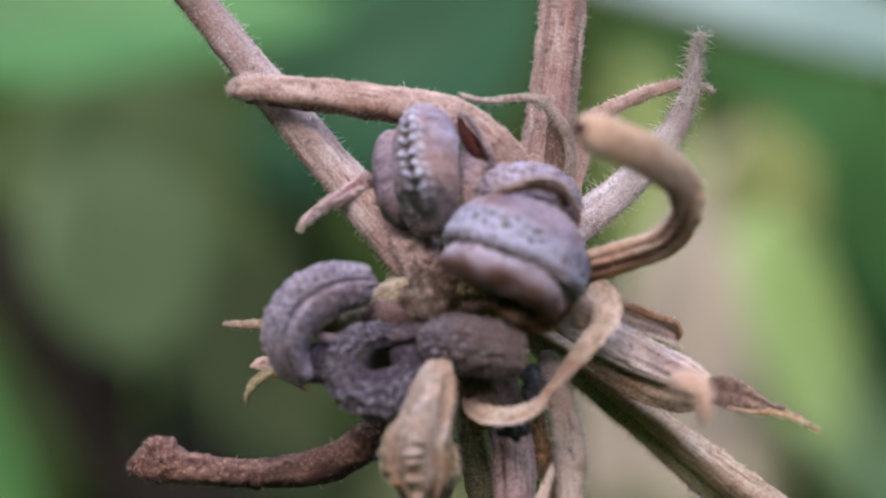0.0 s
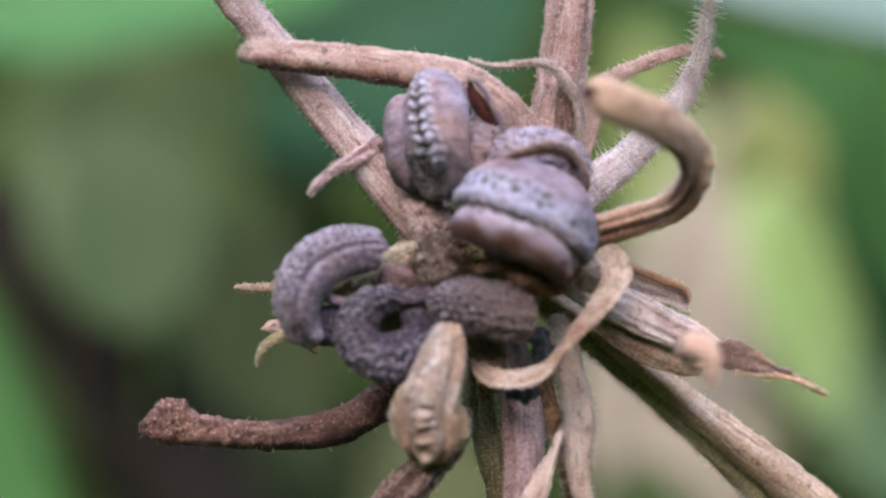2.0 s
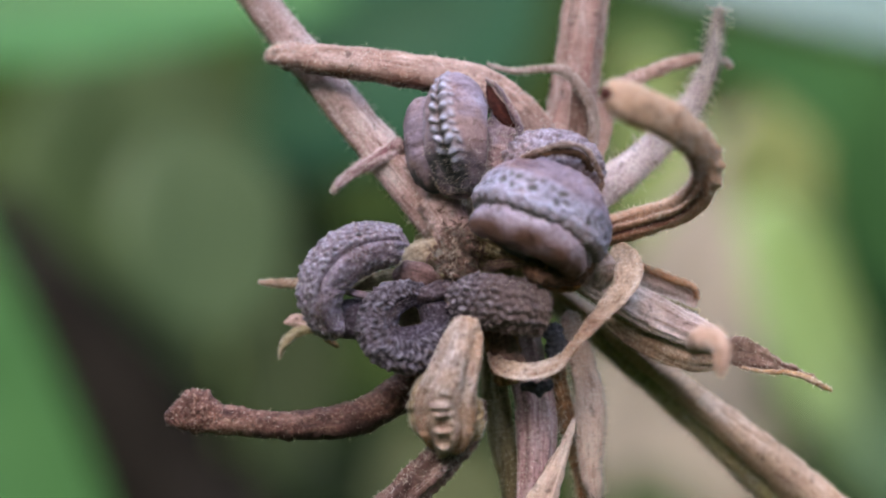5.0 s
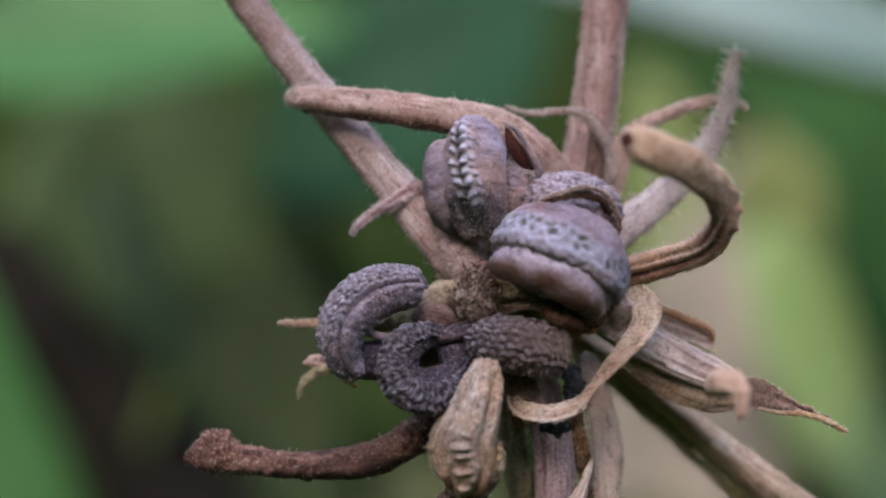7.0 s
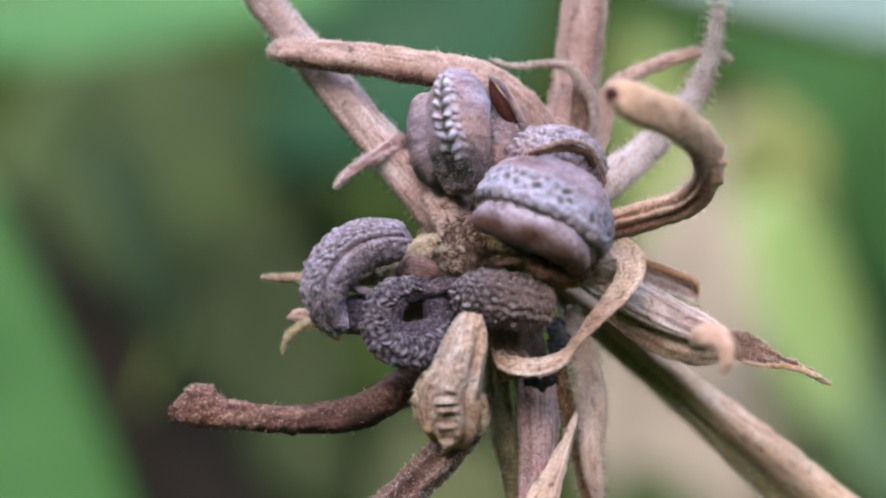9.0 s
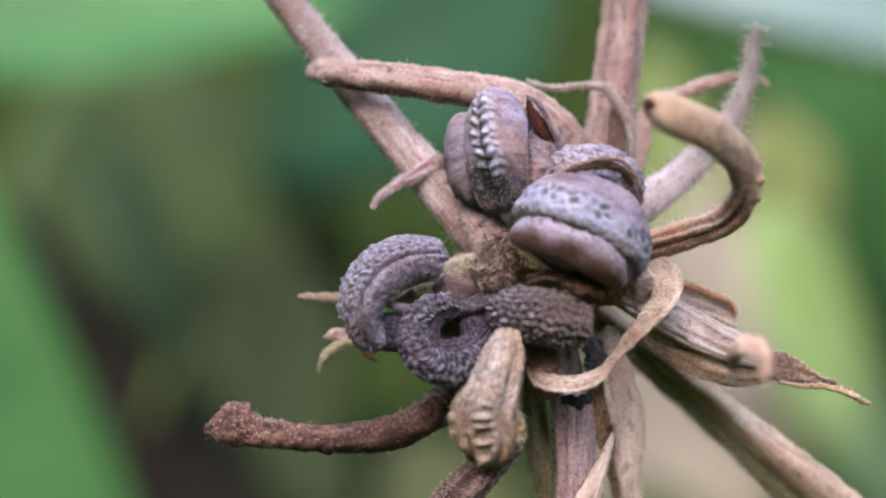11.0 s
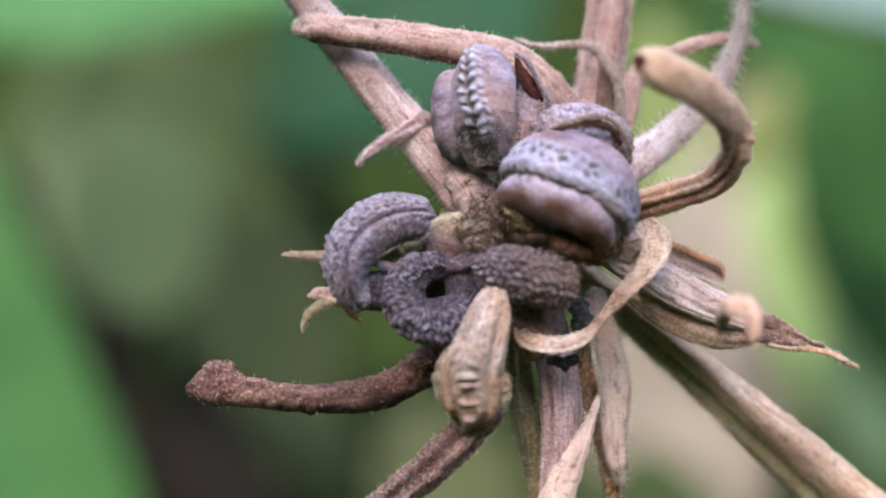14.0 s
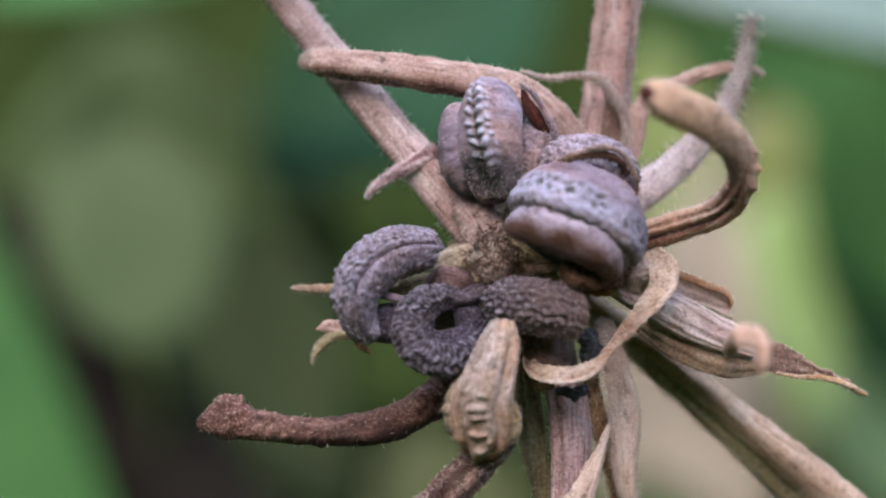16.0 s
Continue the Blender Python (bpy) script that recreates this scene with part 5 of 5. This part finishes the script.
SWINGS = [(0.0, -5), (1.0, -4), (2.5, -1), (3.5, 5), (3.7, 5), (5.8, 4), (6.5, 4), (7.0, 1), (7.5, 4), (8.0, 7), (13.5, 8), (14.5, 8), (15.2, 7), (16.0, 4)]
# the leaf's turns stand in for a sun fleck that fades and returns
TWIST = [(0.0, 22), (1.0, 15), (1.5, 68), (2.0, 25), (2.5, 12), (3.0, 0), (3.7, 0), (5.8, 60), (6.5, 86), (13.5, 86), (14.0, 28), (14.3, 55), (14.5, 62), (15.0, 62), (15.5, 35), (16.0, 0)]

# added unseen leaf overhead keeps the sun off the seed head but for moments
sun_blocker = tagged(new("sun_blocking_leaf"), "unseen broad green leaf added to shade the seed head", "leaf")
top = (HEAD + SUNWARD * 0.32) * 1000 + Vector((-20, 45, 0))
mesh_from("blade", *disc(top, 78), GREEN, sun_blocker)
sweep("stalk", [(top.x - 70, top.y + 10, top.z, 1.5, 1.5), (top.x - 160, top.y + 10, top.z - 60, 2, 2), (top.x - 260, top.y + 20, -6, 3, 3)], STALK, sun_blocker, n=24, m=8)
SUN_BLOCKER = [(0.0, 0, 0), (3.7, 0, 0), (5.2, 0, 6), (5.8, 4, 34), (6.2, 4, 36), (6.6, 4, 34), (6.9, 0, 4), (7.2, 0, 0), (14.05, 0, 0), (14.4, 0, 18), (14.7, 0, 26), (15.0, 0, 17), (15.4, 0, 6), (15.7, 0, 0), (16.0, 0, 0)]

REL = [
    (0.0, -0.00, -0.00, 0.00, 0.00, -0.00, 0.00),
    (0.1, -0.45, 0.40, -0.02, -0.00, -0.05, 0.01),
    (0.3, -0.19, 0.35, -0.05, -0.01, -0.15, 0.04),
    (0.5, 0.02, 0.42, -0.08, -0.02, -0.25, 0.07),
    (0.6, -0.12, 0.93, -0.09, 0.12, -0.22, 0.11),
    (0.8, 0.07, 1.13, -0.11, 0.39, -0.15, 0.20),
    (1.0, 0.42, 0.75, -0.13, 0.67, -0.09, 0.28),
    (1.1, 0.56, 0.73, -0.16, 0.79, -0.05, 0.26),
    (1.3, 0.09, 1.48, -0.23, 1.02, 0.04, 0.21),
    (1.5, -0.11, 1.68, -0.30, 1.25, 0.12, 0.17),
    (1.6, 0.84, 1.65, -0.34, 1.17, 0.01, 0.11),
    (1.8, 0.69, 0.11, -0.42, 1.02, -0.21, -0.02),
    (2.0, 0.45, 1.63, -0.50, 0.86, -0.43, -0.15),
    (2.1, -0.14, 0.70, -0.49, 0.90, -0.42, -0.16),
    (2.3, -0.32, 0.87, -0.46, 0.97, -0.41, -0.17),
    (2.5, 0.52, 2.30, -0.44, 1.04, -0.40, -0.18),
    (2.6, 0.65, 2.12, -0.35, 0.96, -0.60, -0.15),
    (2.8, 0.24, 1.15, -0.16, 0.81, -0.99, -0.09),
    (3.0, -0.44, 1.46, 0.02, 0.65, -1.39, -0.03),
    (3.1, -0.28, 1.63, -0.30, 0.53, -1.56, -0.05),
    (3.3, 0.36, 2.10, -0.94, 0.30, -1.89, -0.08),
    (3.5, 0.28, 1.54, -1.58, 0.06, -2.22, -0.11),
    (3.7, 1.10, 1.42, -1.83, -0.10, -1.70, -0.22),
    (5.8, 1.52, 0.82, -4.60, -0.19, 0.58, -0.69),
    (6.0, 1.69, -0.81, -4.44, -0.32, 0.85, -0.68),
    (6.1, 1.28, -1.31, -4.62, -0.49, 0.80, -0.69),
    (6.3, 0.84, -1.24, -4.97, -0.82, 0.71, -0.72),
    (6.5, 1.50, -1.47, -5.32, -1.15, 0.62, -0.75),
    (6.6, 1.63, -1.25, -5.15, -1.01, 0.57, -0.76),
    (6.8, 1.69, -0.36, -4.80, -0.74, 0.48, -0.77),
    (7.0, 2.21, -0.22, -4.45, -0.47, 0.39, -0.79),
    (7.1, 2.29, -0.61, -4.48, -0.35, 0.35, -0.80),
    (7.3, 2.75, 0.32, -4.55, -0.10, 0.28, -0.83),
    (7.5, 2.87, 1.26, -4.61, 0.15, 0.20, -0.86),
    (7.6, 3.35, 1.83, -4.50, 0.24, 0.28, -0.82),
    (7.8, 2.74, 1.86, -4.29, 0.43, 0.44, -0.74),
    (8.0, 1.90, 2.01, -4.07, 0.61, 0.60, -0.66),
    (8.1, 2.03, 1.94, -4.03, 0.70, 0.50, -0.66),
    (8.3, 2.51, 2.25, -3.95, 0.87, 0.29, -0.67),
    (8.5, 2.41, 1.92, -3.87, 1.05, 0.09, -0.68),
    (8.6, 2.31, 1.60, -3.93, 1.06, 0.23, -0.67),
    (8.8, 1.09, 1.21, -4.06, 1.09, 0.52, -0.64),
    (9.0, 1.45, 1.97, -4.18, 1.12, 0.81, -0.62),
    (9.2, 1.84, 0.86, -3.95, 0.40, 0.60, -0.64),
    (11.3, 3.23, 1.13, -4.40, -1.93, -0.12, -0.92),
    (11.5, 2.70, 1.48, -4.36, -1.31, 0.72, -0.84),
    (11.6, 2.51, 1.46, -4.17, -1.17, 0.57, -0.85),
    (11.8, 2.95, 2.09, -3.78, -0.90, 0.28, -0.86),
    (12.0, 3.04, 2.44, -3.40, -0.63, -0.02, -0.88),
    (12.1, 2.37, 1.11, -3.51, -0.80, 0.23, -0.89),
    (12.3, 2.11, 0.17, -3.73, -1.14, 0.74, -0.90),
    (12.5, 1.03, 1.67, -3.95, -1.48, 1.24, -0.92),
    (12.6, 1.32, 1.83, -3.93, -1.38, 1.17, -0.91),
    (12.8, 1.71, 1.53, -3.88, -1.17, 1.03, -0.89),
    (13.0, 1.95, 1.93, -3.84, -0.96, 0.89, -0.87),
    (13.1, 1.65, 1.79, -3.76, -1.12, 0.76, -1.00),
    (13.3, 3.23, 1.35, -3.59, -1.43, 0.49, -1.25),
    (13.5, 3.01, 1.02, -3.42, -1.74, 0.22, -1.50),
    (13.6, 1.87, 0.91, -3.41, -1.66, 0.29, -1.49),
    (13.8, 2.84, 1.40, -3.38, -1.49, 0.42, -1.46),
    (14.0, 2.57, 2.99, -3.36, -1.33, 0.55, -1.43),
    (14.1, 1.51, 3.40, -3.33, -1.33, 0.53, -1.37),
    (14.3, 1.40, 2.70, -3.26, -1.34, 0.49, -1.26),
    (14.5, 2.32, 2.95, -3.20, -1.35, 0.45, -1.15),
    (14.6, 1.80, 3.31, -3.30, -1.35, 0.46, -1.12),
    (14.8, 2.03, 2.96, -3.51, -1.35, 0.49, -1.07),
    (15.0, 2.64, 2.68, -3.71, -1.35, 0.52, -1.01),
    (15.1, 2.59, 2.90, -3.67, -1.33, 0.46, -0.96),
    (15.3, 3.11, 2.31, -3.60, -1.28, 0.35, -0.86),
    (15.5, 3.10, 2.50, -3.53, -1.24, 0.23, -0.76),
    (15.6, 2.82, 2.49, -3.57, -1.40, 0.28, -0.78),
    (15.8, 2.53, 1.47, -3.64, -1.71, 0.38, -0.81),
    (16.0, 2.94, 1.52, -3.72, -2.03, 0.48, -0.84),
]


def motions():
    hold = dict((t, m) for t, m in PATH)
    walk(head, [(t, hold[t] @ pose(x * 0.001, y * 0.001, z * 0.001 - DIST, a, b, c)) for t, x, y, z, a, b, c in REL])
    still = twisting.matrix_world.copy()
    walk(twisting, [(t, pose(*PIVOT, 0, 0, turn) @ pose(*(-PIVOT)) @ still) for t, turn in TWIST])
    rest = swaying.matrix_world.copy()
    walk(swaying, [(t, pose(0.001 * x, 0, 0) @ rest) for t, x in SWINGS])
    flat = lifting.matrix_world.copy()
    walk(lifting, [(t, pose(0, 0, 0.001 * z) @ flat) for t, z in LIFT])
    lie = drifting.matrix_world.copy()
    walk(drifting, [(t, pose(0.001 * x, 0, 0) @ lie) for t, x in DRIFT])
    walk(sun_blocker, [(t, pose(0.001 * x, 0.001 * y, 0)) for t, x, y in SUN_BLOCKER])


motions()
